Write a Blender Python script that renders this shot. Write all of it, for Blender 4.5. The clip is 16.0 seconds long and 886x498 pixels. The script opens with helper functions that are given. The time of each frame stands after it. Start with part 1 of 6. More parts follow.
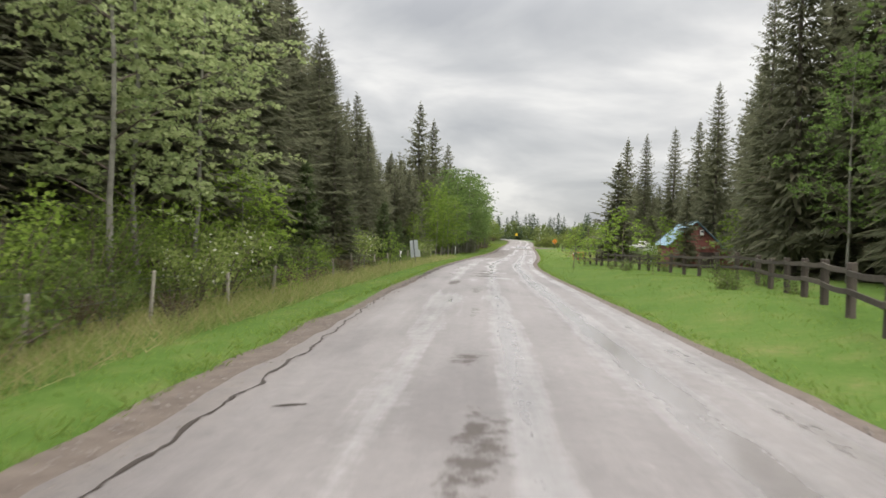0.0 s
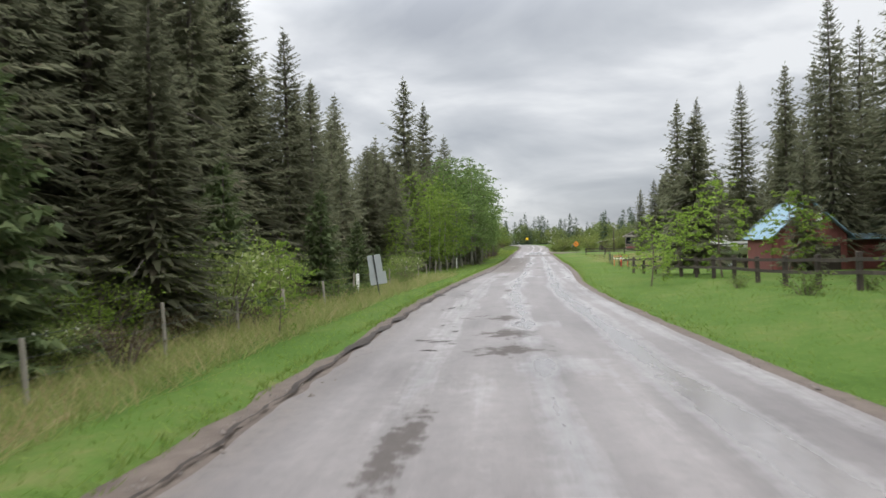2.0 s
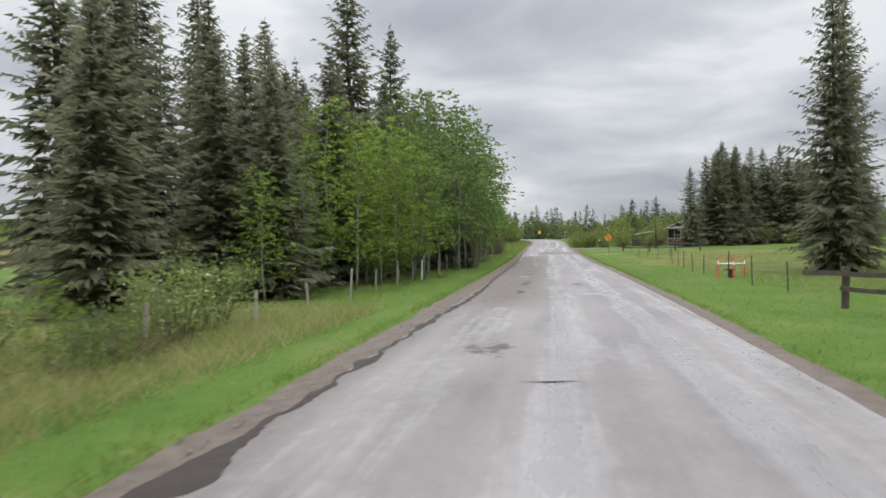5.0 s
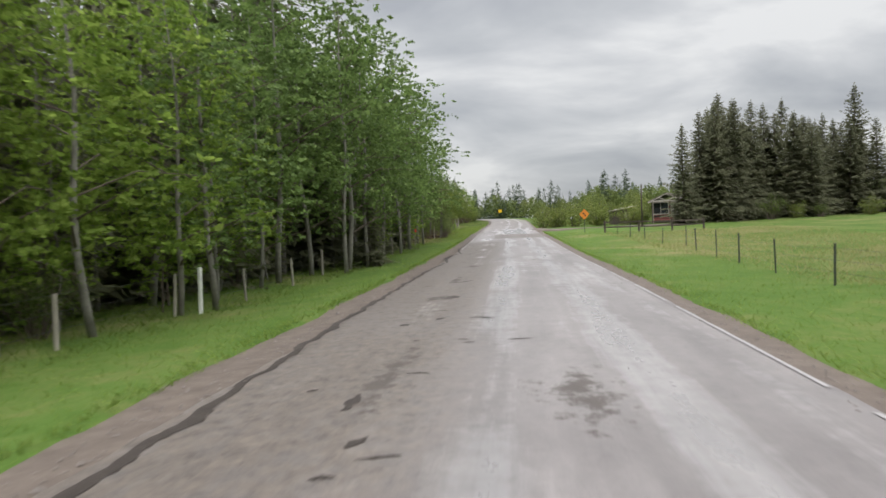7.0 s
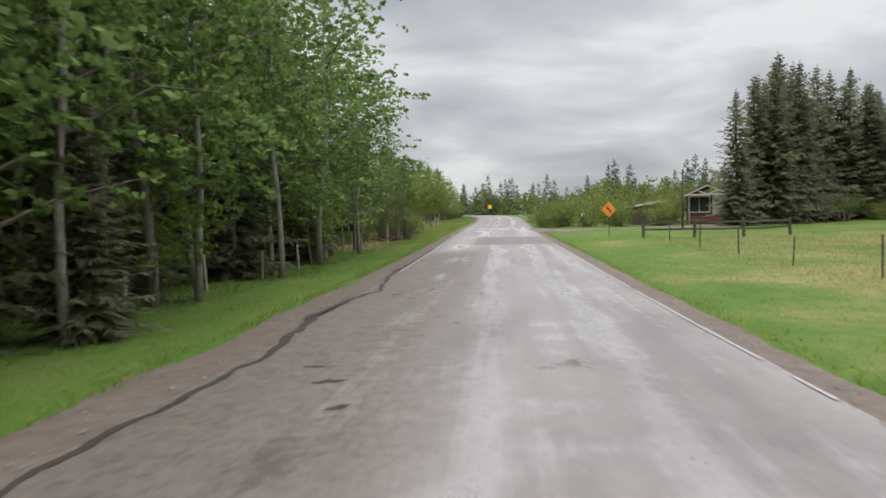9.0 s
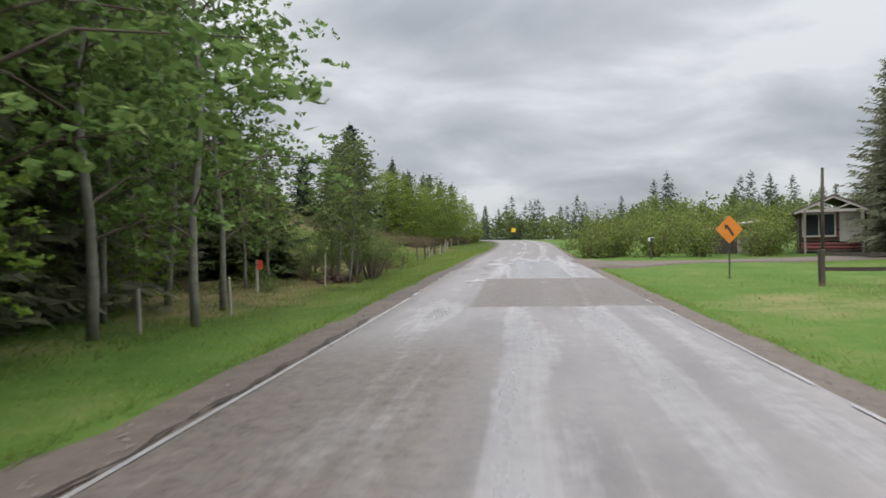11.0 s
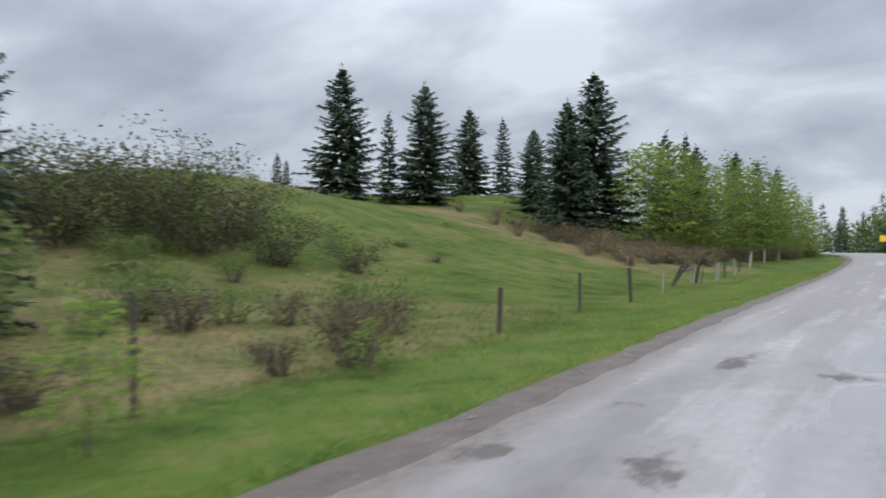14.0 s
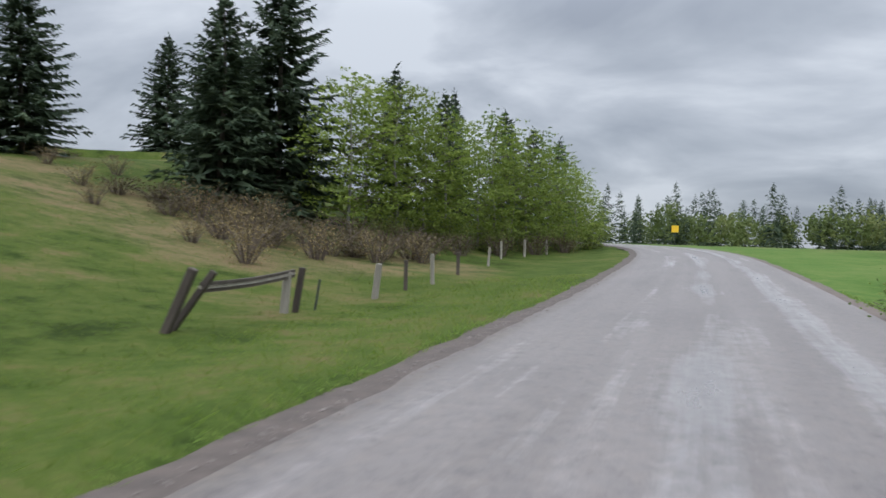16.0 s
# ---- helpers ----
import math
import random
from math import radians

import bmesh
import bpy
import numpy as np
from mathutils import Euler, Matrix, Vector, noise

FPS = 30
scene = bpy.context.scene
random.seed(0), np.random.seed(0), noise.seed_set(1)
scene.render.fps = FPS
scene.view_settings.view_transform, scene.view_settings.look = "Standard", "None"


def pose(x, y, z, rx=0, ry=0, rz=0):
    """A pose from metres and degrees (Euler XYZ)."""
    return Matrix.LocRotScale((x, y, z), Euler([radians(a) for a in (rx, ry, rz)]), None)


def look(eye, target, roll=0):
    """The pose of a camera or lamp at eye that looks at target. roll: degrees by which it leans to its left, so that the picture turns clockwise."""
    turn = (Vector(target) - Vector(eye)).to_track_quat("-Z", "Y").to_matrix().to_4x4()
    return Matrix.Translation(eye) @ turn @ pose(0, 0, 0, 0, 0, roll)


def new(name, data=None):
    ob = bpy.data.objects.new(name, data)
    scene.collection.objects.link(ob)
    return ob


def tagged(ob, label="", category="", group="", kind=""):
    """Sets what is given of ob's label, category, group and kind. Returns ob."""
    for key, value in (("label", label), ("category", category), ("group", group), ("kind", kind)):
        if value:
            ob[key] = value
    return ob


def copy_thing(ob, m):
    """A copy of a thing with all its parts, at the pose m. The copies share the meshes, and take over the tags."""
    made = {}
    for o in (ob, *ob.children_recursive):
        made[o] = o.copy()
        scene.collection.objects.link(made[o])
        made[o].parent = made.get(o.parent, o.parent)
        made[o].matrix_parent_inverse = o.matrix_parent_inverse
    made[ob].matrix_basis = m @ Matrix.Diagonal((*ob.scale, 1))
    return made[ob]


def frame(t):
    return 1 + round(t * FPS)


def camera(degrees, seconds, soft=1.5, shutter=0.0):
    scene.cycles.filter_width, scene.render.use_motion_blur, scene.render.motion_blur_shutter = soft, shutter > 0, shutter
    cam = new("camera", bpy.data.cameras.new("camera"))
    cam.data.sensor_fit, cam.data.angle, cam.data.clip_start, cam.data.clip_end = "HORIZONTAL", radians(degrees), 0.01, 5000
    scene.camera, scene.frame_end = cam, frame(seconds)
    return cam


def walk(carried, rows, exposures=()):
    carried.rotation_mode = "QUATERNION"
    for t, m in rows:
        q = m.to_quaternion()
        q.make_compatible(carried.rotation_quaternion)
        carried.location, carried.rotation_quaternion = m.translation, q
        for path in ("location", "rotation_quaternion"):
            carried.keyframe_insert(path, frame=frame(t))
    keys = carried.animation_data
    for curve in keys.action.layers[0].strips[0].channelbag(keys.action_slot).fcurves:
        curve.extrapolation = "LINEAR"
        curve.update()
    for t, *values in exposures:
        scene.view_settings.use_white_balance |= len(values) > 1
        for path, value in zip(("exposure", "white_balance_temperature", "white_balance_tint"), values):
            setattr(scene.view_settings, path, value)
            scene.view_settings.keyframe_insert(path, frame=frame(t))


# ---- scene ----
cam = camera(61.4, 16.0, soft=1.6, shutter=0.22)
PATH = [
    (0, (1.741, 0.563, 1.723), (1.697, 2.562, 1.699), 2.1),
    (0.5, (1.803, 6.625, 1.723), (1.768, 8.625, 1.708), 1.5),
    (1, (1.876, 12.419, 1.732), (1.848, 14.418, 1.717), 1.5),
    (1.5, (2.022, 18.512, 1.747), (1.992, 20.512, 1.744), 0.6),
    (2, (2.258, 24.205, 1.783), (2.194, 26.203, 1.785), -1.3),
    (2.5, (2.49, 30.169, 1.794), (2.375, 32.165, 1.838), -2.6),
    (3, (2.659, 35.838, 1.796), (2.484, 37.829, 1.863), -2.8),
    (3.5, (2.953, 40.837, 1.835), (2.739, 42.824, 1.908), -1.4),
    (4, (3.181, 46.206, 1.802), (3.006, 48.197, 1.863), 0.3),
    (4.2, (3.304, 48.311, 1.758), (3.148, 50.305, 1.805), 0.4),
    (6.3, (6.247, 73.614, 1.733), (6.227, 75.613, 1.672), -2.8),
    (6.5, (6.458, 75.68, 1.751), (6.442, 77.679, 1.691), -2.7),
    (7, (7.024, 81.281, 1.716), (7.027, 83.28, 1.652), -2.2),
    (7.5, (7.593, 87.257, 1.747), (7.619, 89.256, 1.688), -1.7),
    (8, (8.298, 93.425, 1.74), (8.336, 95.424, 1.663), -1.8),
    (8.5, (8.851, 99.647, 1.733), (8.884, 101.645, 1.642), -1.4),
    (9, (9.438, 105.676, 1.711), (9.464, 107.675, 1.636), -1.2),
    (9.5, (9.938, 111.46, 1.781), (9.948, 113.458, 1.703), -1.9),
    (10, (10.315, 117.539, 1.756), (10.32, 119.537, 1.682), -1.5),
    (10.2, (10.501, 119.805, 1.752), (10.492, 121.804, 1.688), -1.0),
    (12.3, (12.883, 144.091, 2.034), (12.608, 146.07, 2.127), -6.8),
    (12.5, (13.071, 146.503, 2.07), (12.59, 148.442, 2.18), -7.0),
    (13, (13.404, 152.372, 2.176), (12.479, 154.141, 2.294), -4.1),
    (13.5, (13.81, 157.658, 2.234), (12.787, 159.377, 2.255), -1.7),
    (14, (14.435, 162.837, 2.306), (13.545, 164.628, 2.325), 0.1),
    (14.5, (14.78, 168.865, 2.443), (14.166, 170.767, 2.496), 1.6),
    (15, (15.221, 174.71, 2.575), (14.706, 176.642, 2.636), 2.2),
    (15.5, (15.69, 180.47, 2.663), (15.207, 182.411, 2.661), 2.3),
    (16, (16.183, 186.752, 2.644), (15.729, 188.7, 2.622), 1.5),
]
EXPOSURES = [(0, 0.32, 6850, 10), (3, 0.17, 6300, 10), (4.2, 0.15, 6300, 10), (6.3, 0.15, 6600, 10), (10.2, 0.13, 6600, 10), (12.3, 0.0, 5950, 10), (13.0, 0.06, 5950, 10), (13.5, 0.13, 5950, 10), (14.0, 0.05, 5950, 10), (14.6, -0.12, 5950, 10), (16, -0.08, 5950, 10)]
walk(cam, [(t, look(eye, target, roll)) for t, eye, target, roll in PATH], EXPOSURES)

# ---- world and light ----
def node(tree, kind, **values):
    n = tree.nodes.new(kind)
    for key, value in values.items():
        n.inputs[key].default_value = value
    return n


def wire(tree, *pairs):
    for a, b in pairs:
        tree.links.new(a, b)


def ramp(tree, *stops):
    n = tree.nodes.new("ShaderNodeValToRGB")
    while len(n.color_ramp.elements) < len(stops):
        n.color_ramp.elements.new(0.5)
    for e, (p, c) in zip(n.color_ramp.elements, stops):
        e.position, e.color = p, (*c, 1) if len(c) == 3 else c
    return n


def mathn(tree, op, a, b=None):
    n = tree.nodes.new("ShaderNodeMath")
    n.operation = op
    for k, v in enumerate((a, b)):
        if v is None:
            continue
        if isinstance(v, (int, float)):
            n.inputs[k].default_value = v
        else:
            tree.links.new(v, n.inputs[k])
    return n.outputs[0]


def mixc(tree, fac, a, b, how="MIX"):
    n = tree.nodes.new("ShaderNodeMix")
    n.data_type, n.blend_type = "RGBA", how
    for sock, v in ((n.inputs[0], fac), (n.inputs[6], a), (n.inputs[7], b)):
        if isinstance(v, (int, float)):
            sock.default_value = v
        elif isinstance(v, tuple):
            sock.default_value = (*v, 1)
        else:
            tree.links.new(v, sock)
    return n.outputs[2]


def make_world():
    w = bpy.data.worlds.new("overcast_sky")
    scene.world = w
    w.use_nodes = True
    t = w.node_tree
    t.nodes.clear()
    out = t.nodes.new("ShaderNodeOutputWorld")
    bg = node(t, "ShaderNodeBackground", Strength=0.1)
    sky = t.nodes.new("ShaderNodeTexSky")
    sky.sky_type, sky.sun_disc = "NISHITA", False
    sky.sun_elevation, sky.sun_rotation = radians(48), radians(150)
    co = t.nodes.new("ShaderNodeTexCoord")
    sep = t.nodes.new("ShaderNodeSeparateXYZ")
    wire(t, (co.outputs["Generated"], sep.inputs[0]))
    up = mathn(t, "MAXIMUM", sep.outputs[2], 0.0)
    # cloud deck seen in perspective: direction over height
    flat = mathn(t, "ADD", up, 0.36)
    comb = t.nodes.new("ShaderNodeCombineXYZ")
    wire(t, (mathn(t, "DIVIDE", sep.outputs[0], flat), comb.inputs[0]), (mathn(t, "DIVIDE", sep.outputs[1], flat), comb.inputs[1]))
    spin = node(t, "ShaderNodeMapping", Rotation=(0, 0, radians(38)), Scale=(1.25, 1.8, 1), Location=(3.1, 0.4, 0))
    wire(t, (comb.outputs[0], spin.inputs[0]))
    big = node(t, "ShaderNodeTexNoise", Scale=1.5, Detail=6.0, Roughness=0.5, Distortion=0.35)
    wire(t, (spin.outputs[0], big.inputs["Vector"]))
    tone = ramp(t, (0.32, (4.7, 4.95, 5.4)), (0.44, (5.9, 6.15, 6.5)), (0.53, (7.2, 7.4, 7.7)), (0.62, (9.0, 9.15, 9.3)))
    wire(t, (big.outputs["Fac"], tone.inputs[0]))
    # overcast sky: brighter towards the zenith, with extra light added above the view
    rise = t.nodes.new("ShaderNodeMapRange")
    rise.interpolation_type = "SMOOTHSTEP"
    rise.inputs["From Min"].default_value, rise.inputs["From Max"].default_value, rise.inputs["To Max"].default_value = 0.28, 0.58, 2.9
    wire(t, (up, rise.inputs["Value"]))
    lift = mathn(t, "ADD", mathn(t, "ADD", mathn(t, "MULTIPLY", up, 0.5), rise.outputs[0]), 0.72)
    scaled = t.nodes.new("ShaderNodeVectorMath")
    scaled.operation = "SCALE"
    wire(t, (tone.outputs[0], scaled.inputs[0]), (lift, scaled.inputs["Scale"]))
    both = mixc(t, 0.93, sky.outputs[0], scaled.outputs[0])
    wire(t, (both, bg.inputs[0]), (bg.outputs[0], out.inputs[0]))


make_world()
sun = new("sun", bpy.data.lights.new("sun", "SUN"))
sun.data.energy, sun.data.angle, sun.data.color = 0.9, radians(25), (1, 0.97, 0.92)
sun.matrix_world = look((0, 0, 60), (-12, 34, 0))

# ---- materials ----
def material(name):
    m = bpy.data.materials.new(name)
    m.use_nodes = True
    t = m.node_tree
    return m, t, t.nodes["Principled BSDF"]


def noise_at(t, scale, detail=4.0, rough=0.55, stretch=None, coord="Object"):
    co = t.nodes.new("ShaderNodeTexCoord")
    n = node(t, "ShaderNodeTexNoise", Scale=scale, Detail=detail, Roughness=rough)
    src = co.outputs[coord]
    if stretch:
        mp = node(t, "ShaderNodeMapping", Scale=stretch)
        wire(t, (src, mp.inputs[0]))
        src = mp.outputs[0]
    wire(t, (src, n.inputs["Vector"]))
    return n.outputs["Fac"]


def bump(t, bsdf, height, strength=0.3, distance=0.02):
    b = node(t, "ShaderNodeBump", Strength=strength, Distance=distance)
    wire(t, (height, b.inputs["Height"]), (b.outputs[0], bsdf.inputs["Normal"]))


def plain(name, colour, dark=None, rough=0.7, metal=0.0, scale=6.0, stretch=None, relief=0.2, spread=0.0, gloss=0.5):
    """A surface of two shades, fine grain and relief."""
    m, t, b = material(name)
    dark = dark or tuple(c * 0.6 for c in colour)
    r = ramp(t, (0.3, dark), (0.7, colour))
    wire(t, (noise_at(t, scale, 6.0, 0.6, stretch), r.inputs[0]))
    fine = noise_at(t, scale * 9, 3.0, 0.6, stretch)
    col = mixc(t, 0.35, r.outputs[0], mixc(t, fine, dark, colour))
    if spread:
        info = t.nodes.new("ShaderNodeObjectInfo")
        k = mathn(t, "ADD", mathn(t, "MULTIPLY", info.outputs["Random"], spread), 1 - spread / 2)
        sc = t.nodes.new("ShaderNodeVectorMath")
        sc.operation = "SCALE"
        wire(t, (col, sc.inputs[0]), (k, sc.inputs["Scale"]))
        col = sc.outputs[0]
    wire(t, (col, b.inputs["Base Color"]))
    b.inputs["Roughness"].default_value, b.inputs["Metallic"].default_value = rough, metal
    b.inputs["Specular IOR Level"].default_value = gloss
    if relief:
        bump(t, b, fine, relief, 0.01)
    return m


def foliage(name, stops, through_light=0.3, rough=0.55, spread=0.25, patch=0.0, grain=1.3):
    """Leaves that differ one by one, spray by spray and tree by tree, and let some light through."""
    m, t, b = material(name)
    g = t.nodes.new("ShaderNodeNewGeometry")
    r = ramp(t, *stops)
    pick = g.outputs["Random Per Island"]
    if patch:
        # noise mixes lighter and darker leaf tones in patches over the crown
        old = mathn(t, "ADD", mathn(t, "MULTIPLY", mathn(t, "SUBTRACT", noise_at(t, grain, 2.0, 0.5), 0.5), 3.6), 0.5)
        pick = mathn(t, "ADD", mathn(t, "MULTIPLY", pick, 1 - patch), mathn(t, "MULTIPLY", old, patch))
    wire(t, (pick, r.inputs[0]))
    info = t.nodes.new("ShaderNodeObjectInfo")
    k = mathn(t, "ADD", mathn(t, "MULTIPLY", info.outputs["Random"], spread), 1 - spread / 2)
    sc = t.nodes.new("ShaderNodeVectorMath")
    sc.operation = "SCALE"
    wire(t, (r.outputs[0], sc.inputs[0]), (k, sc.inputs["Scale"]))
    wire(t, (sc.outputs[0], b.inputs["Base Color"]))
    b.inputs["Roughness"].default_value = rough
    b.inputs["Specular IOR Level"].default_value = 0.1
    tr = t.nodes.new("ShaderNodeBsdfTranslucent")
    wire(t, (sc.outputs[0], tr.inputs[0]))
    mx = node(t, "ShaderNodeMixShader", Fac=through_light)
    wire(t, (b.outputs[0], mx.inputs[1]), (tr.outputs[0], mx.inputs[2]), (mx.outputs[0], t.nodes["Material Output"].inputs[0]))
    return m


def make_asphalt():
    m, t, b = material("wet_asphalt")
    # u across the road in metres, v along it; damp stains and wet sheen are laid along the road
    def road_mask(name):
        at = t.nodes.new("ShaderNodeAttribute")
        at.attribute_name = name
        return at.outputs["Fac"]

    worn = noise_at(t, 1.0, 5.0, 0.6, (1.3, 0.05, 1), "UV")
    blot = noise_at(t, 1.0, 6.0, 0.62, (0.7, 0.22, 1), "UV")
    grit = noise_at(t, 70.0, 3.0, 0.7, None, "UV")
    mid = noise_at(t, 5.0, 6.0, 0.7, (1, 0.6, 1), "UV")
    frost = noise_at(t, 1.2, 6.0, 0.62, (1, 0.2, 1), "UV")
    chip = noise_at(t, 3.2, 8.0, 0.72, (1, 0.8, 1), "UV")
    base = ramp(t, (0.3, (0.10, 0.089, 0.086)), (0.5, (0.152, 0.137, 0.132)), (0.7, (0.22, 0.2, 0.194)))
    wire(t, (worn, base.inputs[0]))
    pale = ramp(t, (0.34, (0.085, 0.077, 0.077)), (0.5, (0.155, 0.143, 0.141)), (0.68, (0.2, 0.185, 0.183)))
    wire(t, (blot, pale.inputs[0]))
    col = mixc(t, 0.5, base.outputs[0], pale.outputs[0])
    speck = ramp(t, (0.3, (0.6, 0.6, 0.6)), (0.7, (1.28, 1.25, 1.23)))
    wire(t, (mixc(t, 0.4, grit, mid), speck.inputs[0]))
    col = mixc(t, 0.75, col, speck.outputs[0], "MULTIPLY")
    # old stretches are darker and duller, with gritty edges
    old_ = mathn(t, "MULTIPLY", road_mask("age"), mathn(t, "ADD", mathn(t, "MULTIPLY", mixc(t, 0.55, blot, mid), 2.6), -0.4))
    age = ramp(t, (0.05, (0, 0, 0)), (0.95, (1, 1, 1)))
    wire(t, (old_, age.inputs[0]))
    pits = ramp(t, (0.36, (0.3, 0.28, 0.27)), (0.47, (0.95, 0.93, 0.92)), (0.62, (1.4, 1.36, 1.32)))
    wire(t, (mixc(t, 0.45, noise_at(t, 9.0, 5.0, 0.75, (1, 0.55, 1), "UV"), chip), pits.inputs[0]))
    old_stone = mixc(t, 0.9, mixc(t, 0.9, (0.092, 0.078, 0.066), speck.outputs[0], "MULTIPLY"), pits.outputs[0], "MULTIPLY")
    col = mixc(t, mathn(t, "MULTIPLY", age.outputs[0], 0.85), col, old_stone)
    # fine pitting everywhere
    col = mixc(t, 0.18, col, pits.outputs[0], "MULTIPLY")
    # ragged damp patches
    rag_ = mathn(t, "ADD", road_mask("damp"), mathn(t, "MULTIPLY", mathn(t, "SUBTRACT", mixc(t, 0.6, frost, chip), 0.5), 3.4))
    dr = ramp(t, (0.55, (0, 0, 0)), (0.82, (1, 1, 1)))
    wire(t, (rag_, dr.inputs[0]))
    col = mixc(t, mathn(t, "MULTIPLY", dr.outputs[0], 0.8), col, mixc(t, 0.7, (0.07, 0.061, 0.055), speck.outputs[0], "MULTIPLY"))
    # a film of water in the wheel tracks, its sheen partly painted into the colour
    wetness = mathn(t, "ADD", road_mask("film_sheen"), mathn(t, "MULTIPLY", mathn(t, "SUBTRACT", mixc(t, 0.2, mixc(t, 0.4, worn, frost), chip), 0.5), 3.0))
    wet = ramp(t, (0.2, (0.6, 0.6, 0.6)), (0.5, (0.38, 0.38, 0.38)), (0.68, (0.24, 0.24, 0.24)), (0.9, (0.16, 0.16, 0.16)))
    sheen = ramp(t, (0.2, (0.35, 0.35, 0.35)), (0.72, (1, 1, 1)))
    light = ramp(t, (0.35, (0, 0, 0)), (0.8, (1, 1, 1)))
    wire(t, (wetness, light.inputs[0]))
    # paler base colour stands in for sky sheen on the wet tracks
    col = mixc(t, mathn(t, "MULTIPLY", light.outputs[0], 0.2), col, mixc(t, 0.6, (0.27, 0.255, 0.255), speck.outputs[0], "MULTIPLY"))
    wire(t, (col, b.inputs["Base Color"]))
    wire(t, (wetness, wet.inputs[0]), (wetness, sheen.inputs[0]))
    wire(t, (mathn(t, "ADD", wet.outputs[0], mathn(t, "MULTIPLY", dr.outputs[0], 0.3)), b.inputs["Roughness"]))
    wire(t, (mathn(t, "MULTIPLY", sheen.outputs[0], mathn(t, "SUBTRACT", 1.0, mathn(t, "MULTIPLY", mathn(t, "MAXIMUM", dr.outputs[0], age.outputs[0]), 0.6))), b.inputs["Specular IOR Level"]))
    bump(t, b, mixc(t, 0.45, grit, mid), 0.16, 0.01)
    rough_ = mathn(t, "MULTIPLY", mathn(t, "SUBTRACT", 1.0, mathn(t, "MULTIPLY", light.outputs[0], 0.9)), 0.2)
    for n in t.nodes:
        if n.type == "BUMP":
            wire(t, (rough_, n.inputs["Strength"]))
    return m


def make_ground():
    m, t, b = material("grass_ground")
    at = t.nodes.new("ShaderNodeAttribute")
    at.attribute_name = "wild"
    hill = t.nodes.new("ShaderNodeAttribute")
    hill.attribute_name = "rough"
    broad = noise_at(t, 0.22, 5.0, 0.6)
    fine = noise_at(t, 5.0, 6.0, 0.7)
    tuft = noise_at(t, 26.0, 4.0, 0.7)
    clump = noise_at(t, 0.9, 5.0, 0.65)
    lush = ramp(t, (0.36, (0.045, 0.084, 0.016)), (0.48, (0.064, 0.110, 0.023)), (0.56, (0.088, 0.122, 0.032)), (0.67, (0.145, 0.14, 0.058)))
    wire(t, (mixc(t, 0.3, mixc(t, 0.5, broad, clump), fine), lush.inputs[0]))
    dry = ramp(t, (0.36, (0.055, 0.075, 0.022)), (0.47, (0.11, 0.125, 0.042)), (0.56, (0.17, 0.15, 0.068)), (0.66, (0.2, 0.145, 0.085)))
    wire(t, (mixc(t, 0.35, mixc(t, 0.5, broad, clump), fine), dry.inputs[0]))
    edge = mathn(t, "ADD", at.outputs["Fac"], mathn(t, "MULTIPLY", mathn(t, "SUBTRACT", broad, 0.5), 0.9))
    er = ramp(t, (0.35, (0, 0, 0)), (0.65, (1, 1, 1)))
    wire(t, (edge, er.inputs[0]))
    old = ramp(t, (0.4, (0.02, 0.031, 0.006)), (0.47, (0.041, 0.06, 0.011)), (0.54, (0.059, 0.074, 0.016)), (0.59, (0.08, 0.075, 0.025)), (0.65, (0.095, 0.071, 0.035)))
    wire(t, (mixc(t, 0.25, mixc(t, 0.55, broad, clump), fine), old.inputs[0]))
    col = mixc(t, hill.outputs["Fac"], lush.outputs[0], old.outputs[0])
    worn = ramp(t, (0.38, (0.03, 0.036, 0.012)), (0.46, (0.07, 0.072, 0.025)), (0.53, (0.11, 0.09, 0.042)), (0.62, (0.14, 0.096, 0.055)))
    wire(t, (mixc(t, 0.3, mixc(t, 0.6, broad, clump), fine), worn.inputs[0]))
    col = mixc(t, er.outputs[0], col, mixc(t, hill.outputs["Fac"], dry.outputs[0], worn.outputs[0]))
    sp = ramp(t, (0.25, (0.72, 0.72, 0.72)), (0.75, (1.22, 1.22, 1.22)))
    wire(t, (tuft, sp.inputs[0]))
    col = mixc(t, 0.8, col, sp.outputs[0], "MULTIPLY")
    wire(t, (col, b.inputs["Base Color"]))
    b.inputs["Roughness"].default_value = 0.95
    b.inputs["Specular IOR Level"].default_value = 0.04
    bump(t, b, mixc(t, 0.5, fine, tuft), 0.45, 0.04)
    return m


ASPHALT = make_asphalt()
GROUND = make_ground()
GRAVEL = plain("gravel_shoulder", (0.14, 0.112, 0.093), (0.07, 0.055, 0.046), 0.9, scale=3.0, relief=0.6, gloss=0.2)
STONE = plain("crushed_stone", (0.2, 0.17, 0.15), (0.07, 0.058, 0.052), 0.8, scale=1.5)
LITTER = plain("dead_leaves", (0.075, 0.05, 0.033), (0.022, 0.016, 0.012), 0.95, scale=7.0, relief=0.9, gloss=0.1)
DARK_GRAVEL = plain("dark_brown_gravel", (0.108, 0.086, 0.074), (0.05, 0.041, 0.036), 0.9, scale=3.0, relief=0.6, gloss=0.2)
MUD = plain("wet_mud", (0.046, 0.037, 0.031), (0.024, 0.019, 0.016), 0.75, scale=5.0, relief=0.4, gloss=0.15)
PAINT = plain("worn_white_paint", (0.29, 0.275, 0.265), (0.15, 0.14, 0.136), 0.5, scale=5.0)
SPRUCE_BARK = plain("spruce_bark", (0.16, 0.135, 0.115), (0.06, 0.05, 0.042), 0.9, scale=5.0, stretch=(1, 1, 0.3), relief=0.6)
